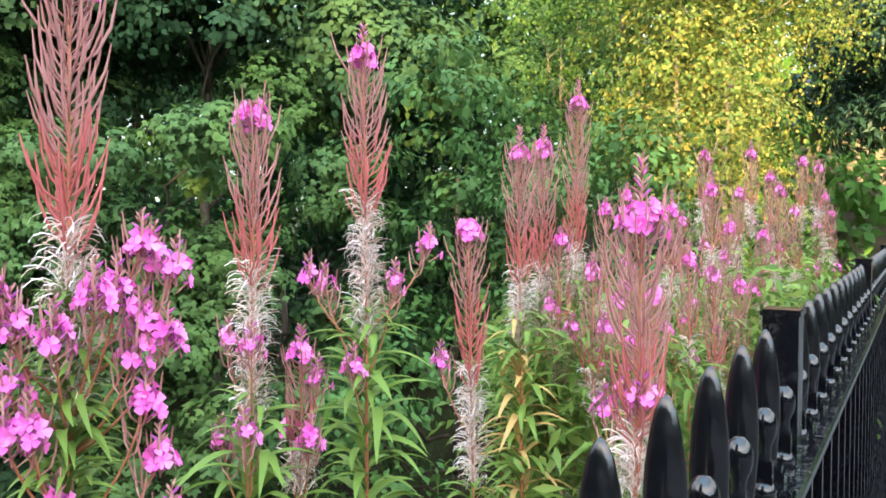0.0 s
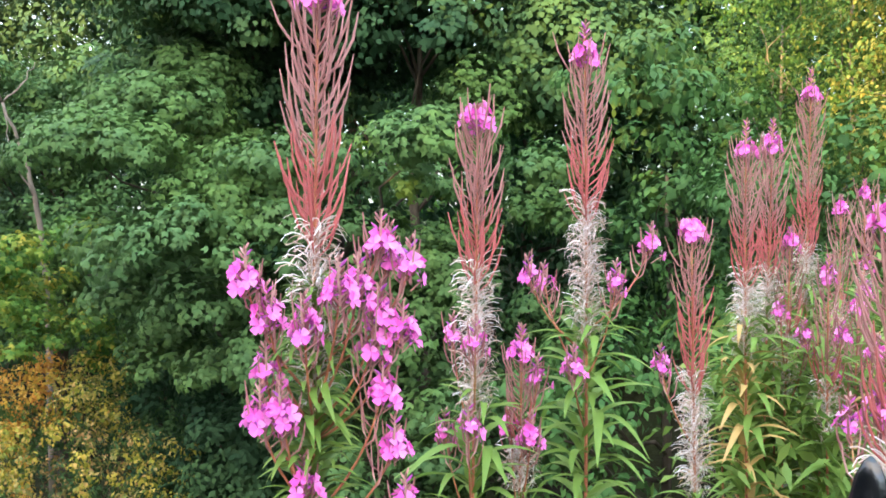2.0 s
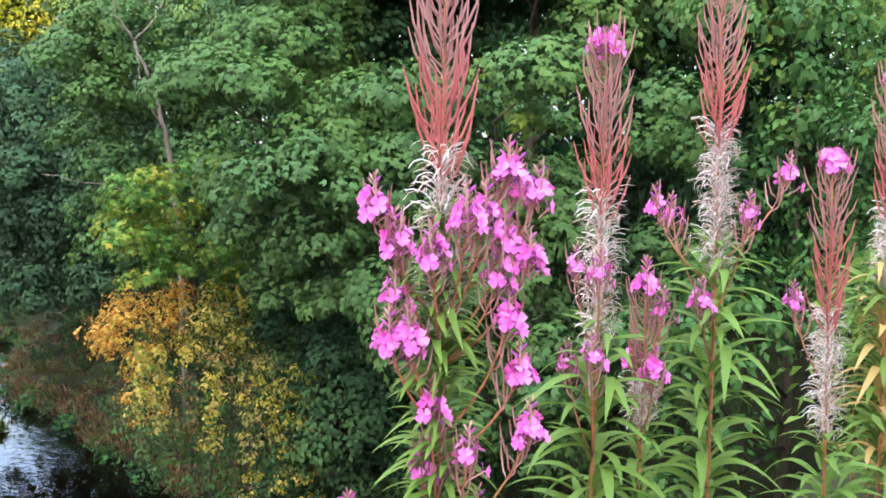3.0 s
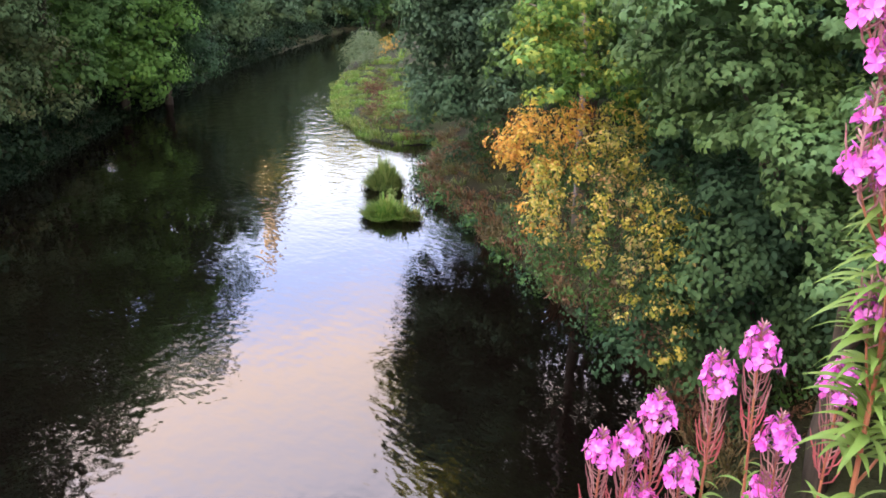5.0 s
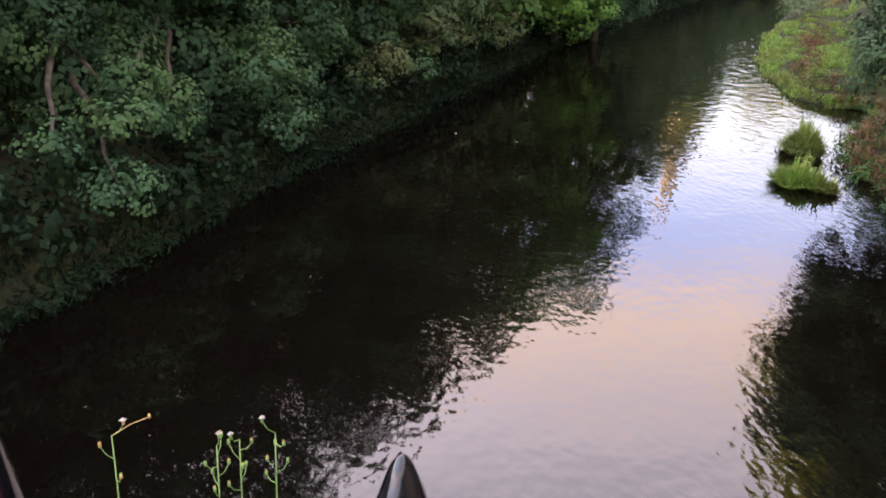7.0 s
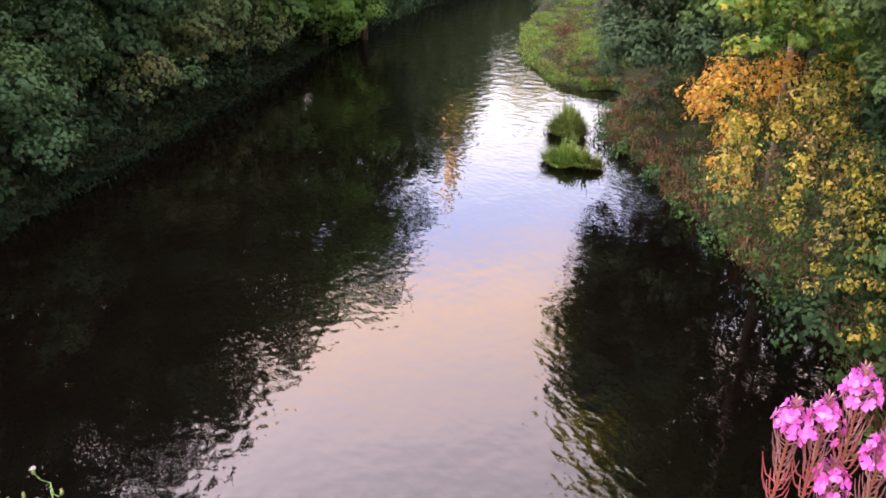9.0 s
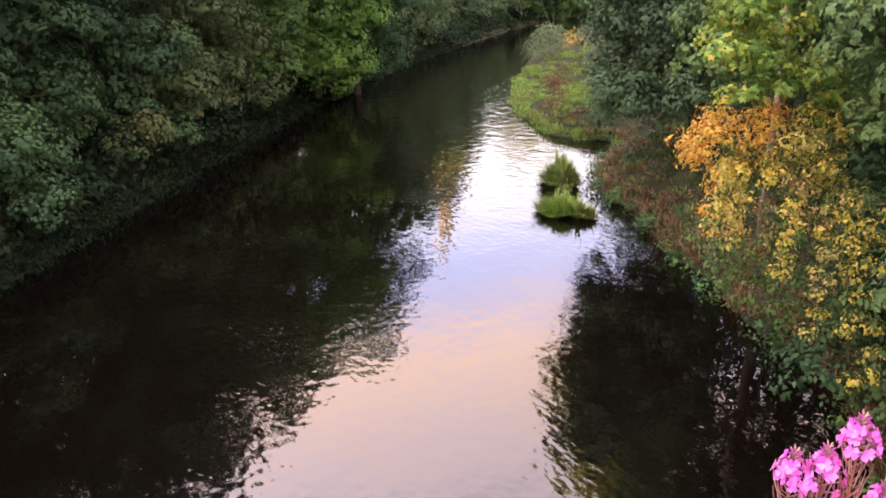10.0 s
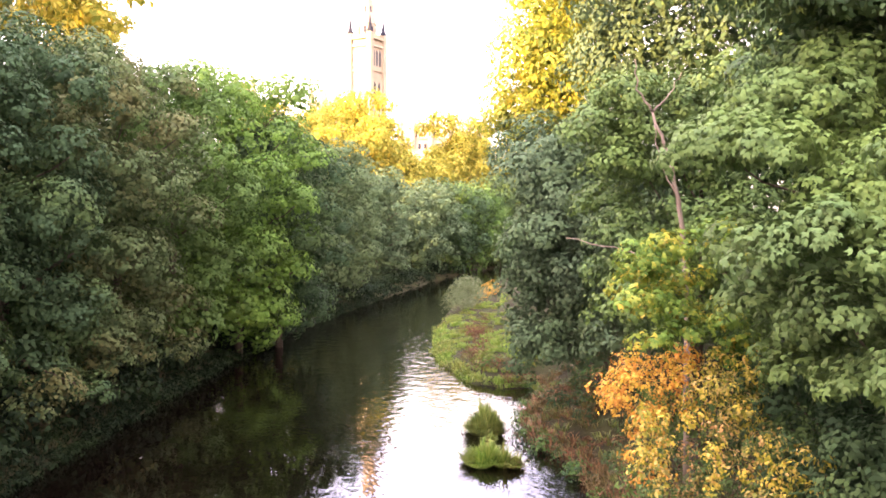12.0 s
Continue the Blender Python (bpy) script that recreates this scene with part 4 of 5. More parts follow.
def islet(x, y, clumps, label, mat, seed):
    """Grass that springs from the middle of each clump (dx, dy, reach, height) and arches to a ragged round head."""
    rng = np.random.default_rng(seed)
    v, f = [], []
    for tx, ty, reach, high in clumps:
        for i in range(560):
            a, e = rng.uniform(0, 2 * math.pi), math.asin(rng.uniform(0.0, 1))
            k = rng.uniform(0.6, 1.0) * (1 + 0.16 * math.sin(3 * a + seed))
            if i % 14 == 0:
                k *= 1.35
            d = Vector((math.cos(a) * math.cos(e) * reach, math.sin(a) * math.cos(e) * reach, (0.42 + 0.58 * math.sin(e)) * high)) * k
            o = Vector((x + tx + d.x * 0.3, y + ty + d.y * 0.3, -0.06))
            d.x, d.y = d.x * 0.75, d.y * 0.75
            mid, tip = o + d * 0.6 + Vector((0, 0, 0.12 * high)), o + d * 1.05 - Vector((0, 0, 0.10 * high * math.cos(e) ** 2))
            c = Vector((-math.sin(a), math.cos(a), 0)) * 0.02
            n = len(v)
            v += [o - c, o + c, mid + c, mid - c, tip]
            f += [(n, n + 1, n + 2, n + 3), (n + 3, n + 2, n + 4)]
    tagged(new("islet", mesh_of("islet", v, f, mat)), label, "islet")


islet(-27.9, 21.2, ((0, 0, 0.8, 1.4), (-0.3, 0.15, 0.75, 1.25), (0.3, 0.1, 0.75, 1.2), (0.05, -0.3, 0.8, 0.8), (0.5, 0.3, 0.5, 0.7), (-0.6, -0.1, 0.5, 0.6), (1.1, -0.5, 0.35, 0.35), (1.9, -1.1, 0.3, 0.3)), "tall dull green rushes on an islet in the river", ISLETGRASS, 1)
islet(-24.2, 18.5, ((0, 0, 0.8, 0.9), (-0.5, 0.1, 0.7, 0.8), (0.5, 0.35, 0.7, 0.75), (0.85, 0.6, 0.5, 0.5), (0.1, -0.4, 0.65, 0.6), (-0.6, -0.3, 0.5, 0.5), (-0.2, 0.5, 0.5, 0.5)), "low bright grass on an islet in the river", SPITGRASS, 2)
tuft("spit_sedge", "ragged sedge along the edge of the spit", "grass", along(RIGHT[5:12], 0.2, -0.3, 0.6, 0.15, 0.4, 342, 0.0), SPITGRASS, 342, 24, 0.3, 1.0)
scrub("bank_scrub", "dark ragged scrub leaning over the water", "undergrowth", along(SIDE_R, 1.6, -0.2, 2.6, 0.25, 0.6, 341, 0.2) + along(SIDE_R, 1.6, -0.6, 0.0, 0.2, 0.4, 343, 0.1), DEEP, 0.13, 341, clump=0.28, cover=0.8, low=-0.5)
scrub("bank_overhang", "green creepers hanging over the bank into the water", "undergrowth", along(SIDE_R, 1.8, -0.6, 0.1, 0.2, 0.45, 344, 0.25), RIVERLEAF, 0.12, 344, clump=0.26, cover=0.8, low=-0.6)
tuft("bank_sedge", "brown sedge hanging over the water's edge", "grass", along(SIDE_R, 0.3, -0.1, 0.6, 0.1, 0.4, 340, 0.02), RUST, 340, 22, 0.5, 1.2)
scrub("islet_weed", "brown water weed trailing round the islets", "weed", [(-27.2, 21.6, 0.1, 0.35), (-28.6, 20.8, 0.1, 0.35), (-24.8, 18.4, 0.05, 0.3), (-23.2, 19.2, 0.05, 0.35)], RUST, 0.14, 330, shape=LANCE)


# ---- railing on the bridge ----
def fence_place(s, q=0.0, z=0.0):
    p = FENCE_AT + ALONG * s + ACROSS * q
    return Vector((p.x, p.y, z))


TIP_Z, RAIL_Z, GAP = 8.874, 8.70, 0.1395
TURN = Matrix.Rotation(radians(FENCE_AZ), 4, "Z")      # local y runs along the railing


def bar_drop(i):
    """How far bar i is lowered behind the first post, to fit the camera's view."""
    return -min(0.05, 0.00021 * min(i, 0) ** 2)


def bend(i):
    """Where bar i stands: behind the first post the railing is curved to fit the camera's view."""
    k = min(i, 0)
    return -0.00037 * k * k, i * GAP * (1 + 0.00415 * k)


def railing():
    thing = empty_thing("railing", fence_place(0, 0, PATH_Z), "glossy black iron railing with spear tips on the bridge", "railing")
    thing.rotation_euler = (0, 0, radians(FENCE_AZ))
    base = PATH_Z
    # one spear: flat bar, broad blade with a ridge, blunt point
    s = Soup()
    zt = TIP_Z - base
    s.box((-0.019, -0.006, 0.05), (0.019, 0.006, zt - 0.165))
    blade_ = [(0.0130, zt - 0.167), (0.0150, zt - 0.145), (0.0172, zt - 0.115), (0.0176, zt - 0.085), (0.0160, zt - 0.055), (0.0125, zt - 0.030), (0.0085, zt - 0.012), (0.0040, zt - 0.003), (0.0010, zt)]
    s.lathe(blade_, 18, squash=(1.0, 0.60))
    spear = s.mesh("spear", WORNIRON, True)
    for f in spear.polygons[:6]:
        f.use_smooth = False
    s = Soup()
    s.box((-0.0245, -0.0125, zt - 0.176), (0.0245, 0.0125, zt - 0.163))
    s.box((-0.0205, -0.0095, zt - 0.163), (0.0205, 0.0095, zt - 0.158))
    collar = s.mesh("collar", IRON)
    s = Soup()
    zb = zt - 0.085
    s.box((-0.009, -0.006, zt - 0.18), (0.009, 0.006, zb - 0.05))
    s.box((-0.019, -0.006, 0.05), (0.019, 0.006, zt - 0.18))
    s.lathe([(0.0075, zb - 0.052), (0.0070, zb - 0.034), (0.0088, zb - 0.029), (0.0118, zb - 0.022), (0.0132, zb - 0.013), (0.0128, zb - 0.005), (0.0098, zb + 0.003), (0.0050, zb + 0.0075), (0.0008, zb + 0.0085)], 16)
    s.lathe([(0.0135, zt - 0.174), (0.0135, zt - 0.166), (0.0105, zt - 0.160), (0.0076, zt - 0.158)], 12)
    ball = s.mesh("ball_bar", IRON, True)
    for f in ball.polygons[:12]:
        f.use_smooth = False
    s = Soup()
    zp = zt + 0.012
    s.box((-0.022, -0.024, 0), (0.022, 0.024, zp - 0.008))
    s.box((-0.0245, -0.0265, zp - 0.008), (0.0245, 0.0265, zp - 0.002))
    s.box((-0.0225, -0.0245, zp - 0.002), (0.0225, 0.0245, zp))
    post = s.mesh("post", IRON)
    n0, n1 = -25, 131
    s = Soup()
    zr = RAIL_Z - base
    prof = [(-0.036, zr - 0.013), (-0.037, zr - 0.009), (-0.036, zr - 0.003), (-0.033, zr), (0.043, zr), (0.047, zr - 0.003), (0.048, zr - 0.009), (0.047, zr - 0.013), (0.03, zr - 0.016), (-0.03, zr - 0.016)]
    cuts = list(range(n0, 1)) + [n1]
    s.add([(x + bend(i)[0], bend(i)[1], z + bar_drop(i)) for i in cuts for x, z in prof], [(10 * j + i, 10 * j + (i + 1) % 10, 10 * j + (i + 1) % 10 + 10, 10 * j + i + 10) for j in range(len(cuts) - 1) for i in range(10)])
    part("top_rail", s.mesh("top_rail", IRON), thing)
    s = Soup()
    foot = [(-0.03, 0.10), (-0.03, 0.115), (0.03, 0.115), (0.03, 0.10)]
    s.add([(x + bend(i)[0], bend(i)[1], z) for i in cuts for x, z in foot], [(4 * j + i, 4 * j + (i + 1) % 4, 4 * j + (i + 1) % 4 + 4, 4 * j + i + 4) for j in range(len(cuts) - 1) for i in range(4)])
    part("bottom_rail", s.mesh("bottom_rail", IRON), thing)
    for i in range(n0, n1):
        if i % 12 == 0:
            part("post", post, thing).location = (*bend(i), bar_drop(i))
        else:
            bar = part("spear", spear, thing)
            bar.location = (*bend(i), bar_drop(i))
            if i < 60:
                part("collar", collar, bar)
        part("ball_bar", ball, thing).location = (0.012 + bend(i + 0.5)[0], bend(i + 0.5)[1], bar_drop(i + 0.5))


railing()
s = Soup()
m = Matrix.Translation(fence_place(0, 0, 0)) @ TURN
s.box((0.0, -40, PATH_Z - 0.3), (9, 40, PATH_Z), turn=m)
tagged(new("pavement", s.mesh("pavement", PAVING)), "worn grey asphalt footway on the bridge", "pavement", "", "structure")
s = Soup()
s.box((-0.10, -24, PATH_Z - 0.3), (0.0, 40, PATH_Z + 0.02), turn=m)
tagged(new("kerb", s.mesh("kerb", STONE)), "weathered sandstone kerb under the railing", "kerb", "", "structure")
s = Soup()
s.box((-1.02, -24, 5.6), (-0.10, -2.2, SOIL_Z + 0.05), turn=m)
s.box((-1.12, -24, SOIL_Z - 0.15), (-1.02, -2.2, SOIL_Z + 0.05), turn=m)
tagged(new("bridge_wall", s.mesh("bridge_wall", STONE)), "weathered sandstone ledge of the bridge", "bridge", "", "structure")


# ---- rosebay willowherb ----
def blade(length, width, seed):
    """A long arching leaf with a fold along its rib, growing along +x from the stem."""
    rng = np.random.default_rng(seed)
    rise, fall = rng.uniform(0.45, 0.75), rng.uniform(0.5, 1.0)
    v, f = [], []
    n = 8
    for i in range(n + 1):
        u = i / n
        w = width * (math.sin(math.pi * min(1, u * 0.92 + 0.06)) ** 0.8) * (1 - 0.35 * u)
        x, z = length * u * (1 - 0.12 * u), length * (rise * u - fall * u * u)
        y = length * 0.06 * math.sin(3 * u + seed)
        v += [(x, y - w, z + w * 0.35), (x, y, z), (x, y + w, z + w * 0.35)]
        if i:
            k = 3 * i
            f += [(k - 3, k, k + 1, k - 2), (k - 2, k + 1, k + 2, k - 1)]
    return v, f


BLADES = [mesh_of("stem_leaf", *blade(1.0, 0.078, k), WEED, True) for k in range(5)]
DRYBLADES = [mesh_of("withered_leaf", *blade(1.0, 0.07, 10 + k), YELLOWED, True) for k in range(3)]


def pod_run(s, rng, axis, z0, z1, n, length, thick, mat, splay=0.55):
    for i in range(n):
        u = (i + rng.uniform(0, 1)) / n
        z = z0 + (z1 - z0) * u
        a = i * 2.39996 + rng.normal(0, 0.2)
        o = axis(z)
        d = Vector((math.cos(a), math.sin(a), 0))
        l = length * rng.uniform(0.8, 1.1)
        lean = splay * rng.uniform(0.75, 1.25)
        p0, p1 = o, o + d * l * 0.32 * lean * 1.5 + Vector((0, 0, l * 0.22))
        p2, p3 = o + d * l * 0.55 * lean * 1.25 + Vector((0, 0, l * 0.6)), o + d * l * 0.72 * lean * 1.1 + Vector((0, 0, l))
        s.tube([p0, p1, p2, p3], [thick * 0.5, thick, thick, thick * 0.5], 4, mat, cap=False)


def curl_run(s, rng, axis, z0, z1, n, length):
    """Split pods: pale curling strips and tufts of hair."""
    for i in range(n):
        z = z0 + (z1 - z0) * rng.uniform(0, 1)
        a = rng.uniform(0, 2 * math.pi)
        o, d = axis(z), Vector((math.cos(a), math.sin(a), 0))
        c = Vector((-math.sin(a), math.cos(a), 0))
        l, turn = length * rng.uniform(0.5, 1.1), rng.uniform(1.2, 3.6)
        w = 0.00045 * rng.uniform(0.7, 1.4)
        v, f = [], []
        x = zz = 0.0
        for k in range(7):
            ang = 1.25 - turn * (k / 6) ** 1.5
            q = o + d * x + Vector((0, 0, zz)) + c * (0.004 * math.sin(k + i))
            v += [q - c * w + Vector((0, 0, w)), q + c * w - Vector((0, 0, w))]
            x += math.cos(ang) * l / 6
            zz += math.sin(ang) * l / 6
            if k:
                f.append((2 * k - 2, 2 * k - 1, 2 * k + 1, 2 * k))
        s.add(v, f)


def hair_run(s, rng, axis, z0, z1, n, r):
    for i in range(n):
        z = z0 + (z1 - z0) * rng.uniform(0, 1)
        a = rng.uniform(0, 2 * math.pi)
        o = axis(z) + Vector((math.cos(a), math.sin(a), 0)) * r * rng.uniform(0.1, 1)
        for k in range(5):
            d = Vector(rng.normal(0, 1, 3)).normalized() * rng.uniform(0.006, 0.016)
            e = d.cross(Vector((0.3, 0.5, 0.8))).normalized() * 0.0006
            s.add([o - e, o + e, o + d], [(0, 1, 2)])


def flower_head(rng, n, r, height, petal=0.0105):
    """Open four-petalled flowers round the stem, facing outward and up, with dark sepals between the petals."""
    s = Soup()
    for i in range(n):
        u = i / max(1, n - 1)
        a = i * 2.39996 + rng.normal(0, 0.3)
        out = Vector((math.cos(a), math.sin(a), rng.uniform(-0.15, 0.55) + 0.5 * u)).normalized()
        o = out * r * rng.uniform(0.6, 0.95) * (1 - 0.4 * u) + Vector((0, 0, height * u))
        e1 = out.cross(Vector((0, 0, 1))).normalized()
        e2 = e1.cross(out)
        for k in range(4):
            w = k * math.pi / 2 + 0.7 + rng.normal(0, 0.15)
            d = (e1 * math.cos(w) + e2 * math.sin(w) + out * rng.uniform(0.15, 0.6)).normalized()
            c = d.cross(out).normalized()
            l = petal * rng.uniform(0.8, 1.2)
            # a rounded petal, notched at its tip and cupped
            s.add([o, o + d * l * 0.45 - c * l * 0.40 + out * l * 0.12, o + d * l * 0.92 - c * l * 0.44 + out * l * 0.05, o + d * l * 0.98 - out * l * 0.05, o + d * l * 0.92 + c * l * 0.44 + out * l * 0.05, o + d * l * 0.45 + c * l * 0.40 + out * l * 0.12],
                  [(0, 1, 2, 3), (0, 3, 4, 5)], 0)
            d2 = (e1 * math.cos(w + 0.78) + e2 * math.sin(w + 0.78)).normalized()
            s.add([o - out * 0.002, o + d2 * l * 0.8 + d2.cross(out) * 0.0013 - out * 0.003, o + d2 * l * 1.0 - out * 0.004, o + d2 * l * 0.8 - d2.cross(out) * 0.0013 - out * 0.003], [(0, 1, 2, 3)], 1)
        s.tube([Vector((0, 0, o.z - 0.012)), o], [0.0009, 0.0012], 3, 2, cap=False)
    return s


def bud_run(s, rng, z0, z1, r, n):
    for i in range(n):
        u = i / n
        a = i * 2.39996
        d = Vector((math.cos(a), math.sin(a), 0.75 + 0.5 * u))
        o = Vector((0, 0, z0 + (z1 - z0) * u))
        l = r * 0.45 * (1 - 0.75 * u) + 0.004
        s.tube([o, o + d * l * 0.55, o + d * l], [0.0008, 0.0017, 0.0006], 4, 2 if i % 4 else 1, cap=False)
    s.tube([Vector((0, 0, z0 - 0.02)), Vector((0, 0, z1))], [0.0018, 0.0006], 4, 2, cap=False)


def pod_mesh(name, mat, bow):
    s = Soup()
    s.tube([(0, 0, 0), (0.24 * bow, 0, 0.26), (0.36 * bow, 0, 0.62), (0.40 * bow, 0, 1.0)], [0.010, 0.019, 0.018, 0.008], 5, 0, cap=False)
    return s.mesh(name, mat, True)


PODS = [pod_mesh("seed_pod", POD, 0.72 + 0.18 * k) for k in range(3)]
RED_PODS = [pod_mesh("red_seed_pod", REDPOD, 0.68 + 0.16 * k) for k in range(3)]


def bezier(a, b, c, u):
    return a * (1 - u) ** 2 + b * 2 * u * (1 - u) + c * u * u


def willowherb(place, top, pods, fluff, seed, width=0.072, head=0.026, nflow=12, spire=0.03, tips=(), leaf=0.12, label="", red=0.35, dry=0.0, close=False, density=1.0, leaf_gap=0.0, lean=(0, 0), leafy_to=0.25, bushy=1.0, tall=0.022):
    """pods and fluff: lengths of those stretches below the flowers; tips: where the side branches end, with their flowers."""
    rng = np.random.default_rng(seed)
    thing = empty_thing("willowherb", place, label or "tall rosebay willowherb with pink flowers and red seed pods", "wildflower", "willowherb beside the railing")
    base = Vector(place)
    H = top - base.z
    bend = Vector((lean[0], lean[1], 0))
    sway = rng.uniform(0, 6)

    def axis(z):
        u = z / H
        v = 1 - u
        return bend * v * v + Vector((0.012 * math.sin(3 * v + sway) - 0.012 * math.sin(sway), 0.012 * math.cos(2.4 * v + sway) - 0.012 * math.cos(sway), 0)) + Vector((0, 0, z))

    zf = H - spire - tall - 0.005   # flowers begin
    zp, zc = zf - pods, zf - pods - fluff
    s = Soup()
    s.tube([axis(H * i / 14) for i in range(15)], [0.0050 * (1 - 0.72 * i / 14) for i in range(15)], 6)
    part("stem", s.mesh("stem", STEM, True), thing)
    if pods > 0:
        m = int(pods * 380 * density)
        cut = zp + pods * red
        if close:
            for i in range(m):
                u = (i + rng.uniform(0, 1)) / m
                z = zp + pods * u
                ob = part("seed_pod", (RED_PODS if z < cut else PODS)[i % 3], thing)
                l = width * rng.uniform(0.78, 1.08) * (0.75 if u > 0.93 else 1.0)
                ob.location = axis(z)
                ob.rotation_euler = (rng.normal(0, 0.07), rng.normal(0.03, 0.10), i * 2.39996 + rng.normal(0, 0.25))
                ob.scale = (l * 1.15, l, l)
        else:
            s = Soup()
            pod_run(s, rng, axis, cut, zf, int(m * (1 - red)), width * 0.95, 0.0012, 0)
            pod_run(s, rng, axis, zp, cut, int(m * red), width * 0.95, 0.0013, 1, 0.6)
            part("pod_spike", s.mesh("pod_spike", [POD, REDPOD]), thing, "slender red seed pods", "stuff")
    if fluff > 0:
        s = Soup()
        curl_run(s, rng, axis, zc, zp + fluff * 0.2, int(fluff * 1500 * density), 0.055)
        hair_run(s, rng, axis, zc, zp + fluff * 0.1, int(fluff * 2000 * density), 0.026)
        part("seed_fluff", s.mesh("seed_fluff", FLUFF), thing, "pale curling split pods and seed fluff", "stuff")
    if nflow:
        s = flower_head(rng, int(nflow * 1.25), head, tall)
        bud_run(s, rng, tall - 0.005, tall + 0.005 + spire, head * 0.75, 24)
        part("flower_head", s.mesh("flower_head", [PETAL, SEPAL, POD]), thing, "bright pink flowers").location = axis(zf)
    for b, e, d, nf in tips:
        tip = spot(b, e, d) - base
        l = 0.13 * rng.uniform(0.8, 1.2)
        flat = math.hypot(tip.x - axis(tip.z).x, tip.y - axis(tip.z).y)
        z0 = max(0.2, tip.z - max(l, flat * 1.15))
        o = axis(z0)
        mid = o.lerp(tip, 0.55) + Vector((tip.x - o.x, tip.y - o.y, 0)) * 0.22 - Vector((0, 0, 0.02))
        ln = (tip - o).length
        s = Soup()
        s.tube([bezier(o, mid, tip, i / 6) for i in range(7)], [0.0018 - 0.00014 * i for i in range(7)], 5, 0)
        br = part("side_branch", s.mesh("side_branch", STEM, True), thing)
        s = Soup()
        pod_run(s, rng, lambda q: bezier(o, mid, tip, min(1, max(0, q))), 0.6, 0.97, int(8 * density) + 3, 0.042, 0.0013, 0, 0.5)
        part("pod_spike", s.mesh("pod_spike", POD), br, "thin reddish seed pods", "stuff")
        f = flower_head(rng, max(5, int(nf * 1.15)), 0.020, 0.018, 0.0092)
        bud_run(f, rng, 0.018, 0.045, 0.014, 12)
        part("flower_head", f.mesh("flower_head", [PETAL, SEPAL, POD]), br, "bright pink flowers").location = tip - Vector((0, 0, 0.015))
    top_leaf = zc - leaf_gap
    m = int(72 * density * bushy)
    zs = [top_leaf - 0.45 * (i / m) ** 1.1 for i in range(m)]
    zs += [top_leaf - 0.47 - 0.02 * i for i in range(max(0, int((top_leaf - 0.47 - leafy_to) / 0.02)))]
    for i, z in enumerate(q for q in zs if q > leafy_to):
        l = leaf * rng.uniform(0.75, 1.15) * min(1, 0.55 + 2.4 * (top_leaf - z) / 0.4)
        ob = part("leaf", DRYBLADES[rng.integers(0, 3)] if rng.uniform() < dry else BLADES[rng.integers(0, 5)], thing)
        ob.location = axis(z)
        ob.rotation_euler = (rng.normal(0, 0.15), rng.normal(-0.22, 0.25), i * 2.39996 + rng.normal(0, 0.3))
        ob.scale = (l, l, l)
    return thing


def herb(bearing, rise, dist, seed, **kw):
    """A plant whose top stands at that bearing and rise."""
    p = spot(bearing, rise, dist)
    return willowherb((p.x, p.y, SOIL_Z - 0.05), p.z, kw.pop("pods", 0.25), kw.pop("fluff", 0.12), seed, **kw)


herb(23.9, 17.2, 0.92, 1, pods=0.26, fluff=0.15, width=0.078, nflow=14, close=True, leaf_gap=-0.13, bushy=4.2, leaf=0.072, label="tall rosebay willowherb with many pink side flowers",
     tips=[(19.9, -1.5, 0.85, 8), (19.1, -2.2, 0.88, 7), (17.8, -3.2, 0.86, 6), (22.7, -4.6, 0.82, 9), (21.4, -4.4, 0.84, 7), (20.4, -8.4, 0.86, 6), (27.5, -6.2, 0.86, 9), (19.9, -6.2, 0.86, 7), (25.1, -7.0, 0.82, 8),
           (18.4, -7.6, 0.86, 8), (19.7, -11.4, 0.87, 11), (18.9, -15.0, 0.89, 11), (18.2, -18.8, 0.9, 11), (28.9, -3.8, 0.86, 9), 
           (26.6, -12.6, 0.86, 12), (28.0, -12.8, 0.87, 9), (25.1, -17.4, 0.9, 7), (27.6, -10.0, 0.88, 3), (25.6, -21.0, 0.95, 9), (21.6, -24.2, 1.0, 9), (22.5, -20.5, 0.9, 5)])
herb(12.8, 7.6, 1.15, 2, pods=0.225, fluff=0.17, nflow=12, spire=0.002, close=True, leaf_gap=-0.03, bushy=1.3,
     tips=[(14.5, -7.9, 1.17, 5), (13.0, -8.3, 1.1, 5), (15.0, -14.3, 1.2, 4), (13.5, -13.9, 1.1, 4)])
herb(9.7, -7.2, 1.22, 12, pods=0.13, fluff=0.06, nflow=9, spire=0.03, close=True, width=0.055, tips=[(8.6, -10.6, 1.22, 4), (9.1, -14.4, 1.2, 7), (10.4, -14.0, 1.25, 4)])
herb(5.5, 13.0, 1.28, 3, pods=0.235, fluff=0.17, nflow=12, spire=0.035, close=True, leaf_gap=-0.04, bushy=1.4,
     tips=[(9.2, -3.7, 1.25, 6), (8.1, -4.2, 1.3, 4), (3.3, -4.1, 1.25, 5), (1.0, -1.6, 1.3, 8), (6.2, -9.9, 1.2, 3)])
herb(-1.7, -0.1, 1.45, 4, pods=0.27, fluff=0.16, nflow=15, spire=0.004, red=0.5, close=True, width=0.065, tips=[(0.2, -9.5, 1.45, 6)])
herb(-5.2, 6.4, 1.75, 5, pods=0.26, fluff=0.13, nflow=8, spire=0.05, dry=0.35, bushy=1.7, leaf_gap=-0.08, close=True)
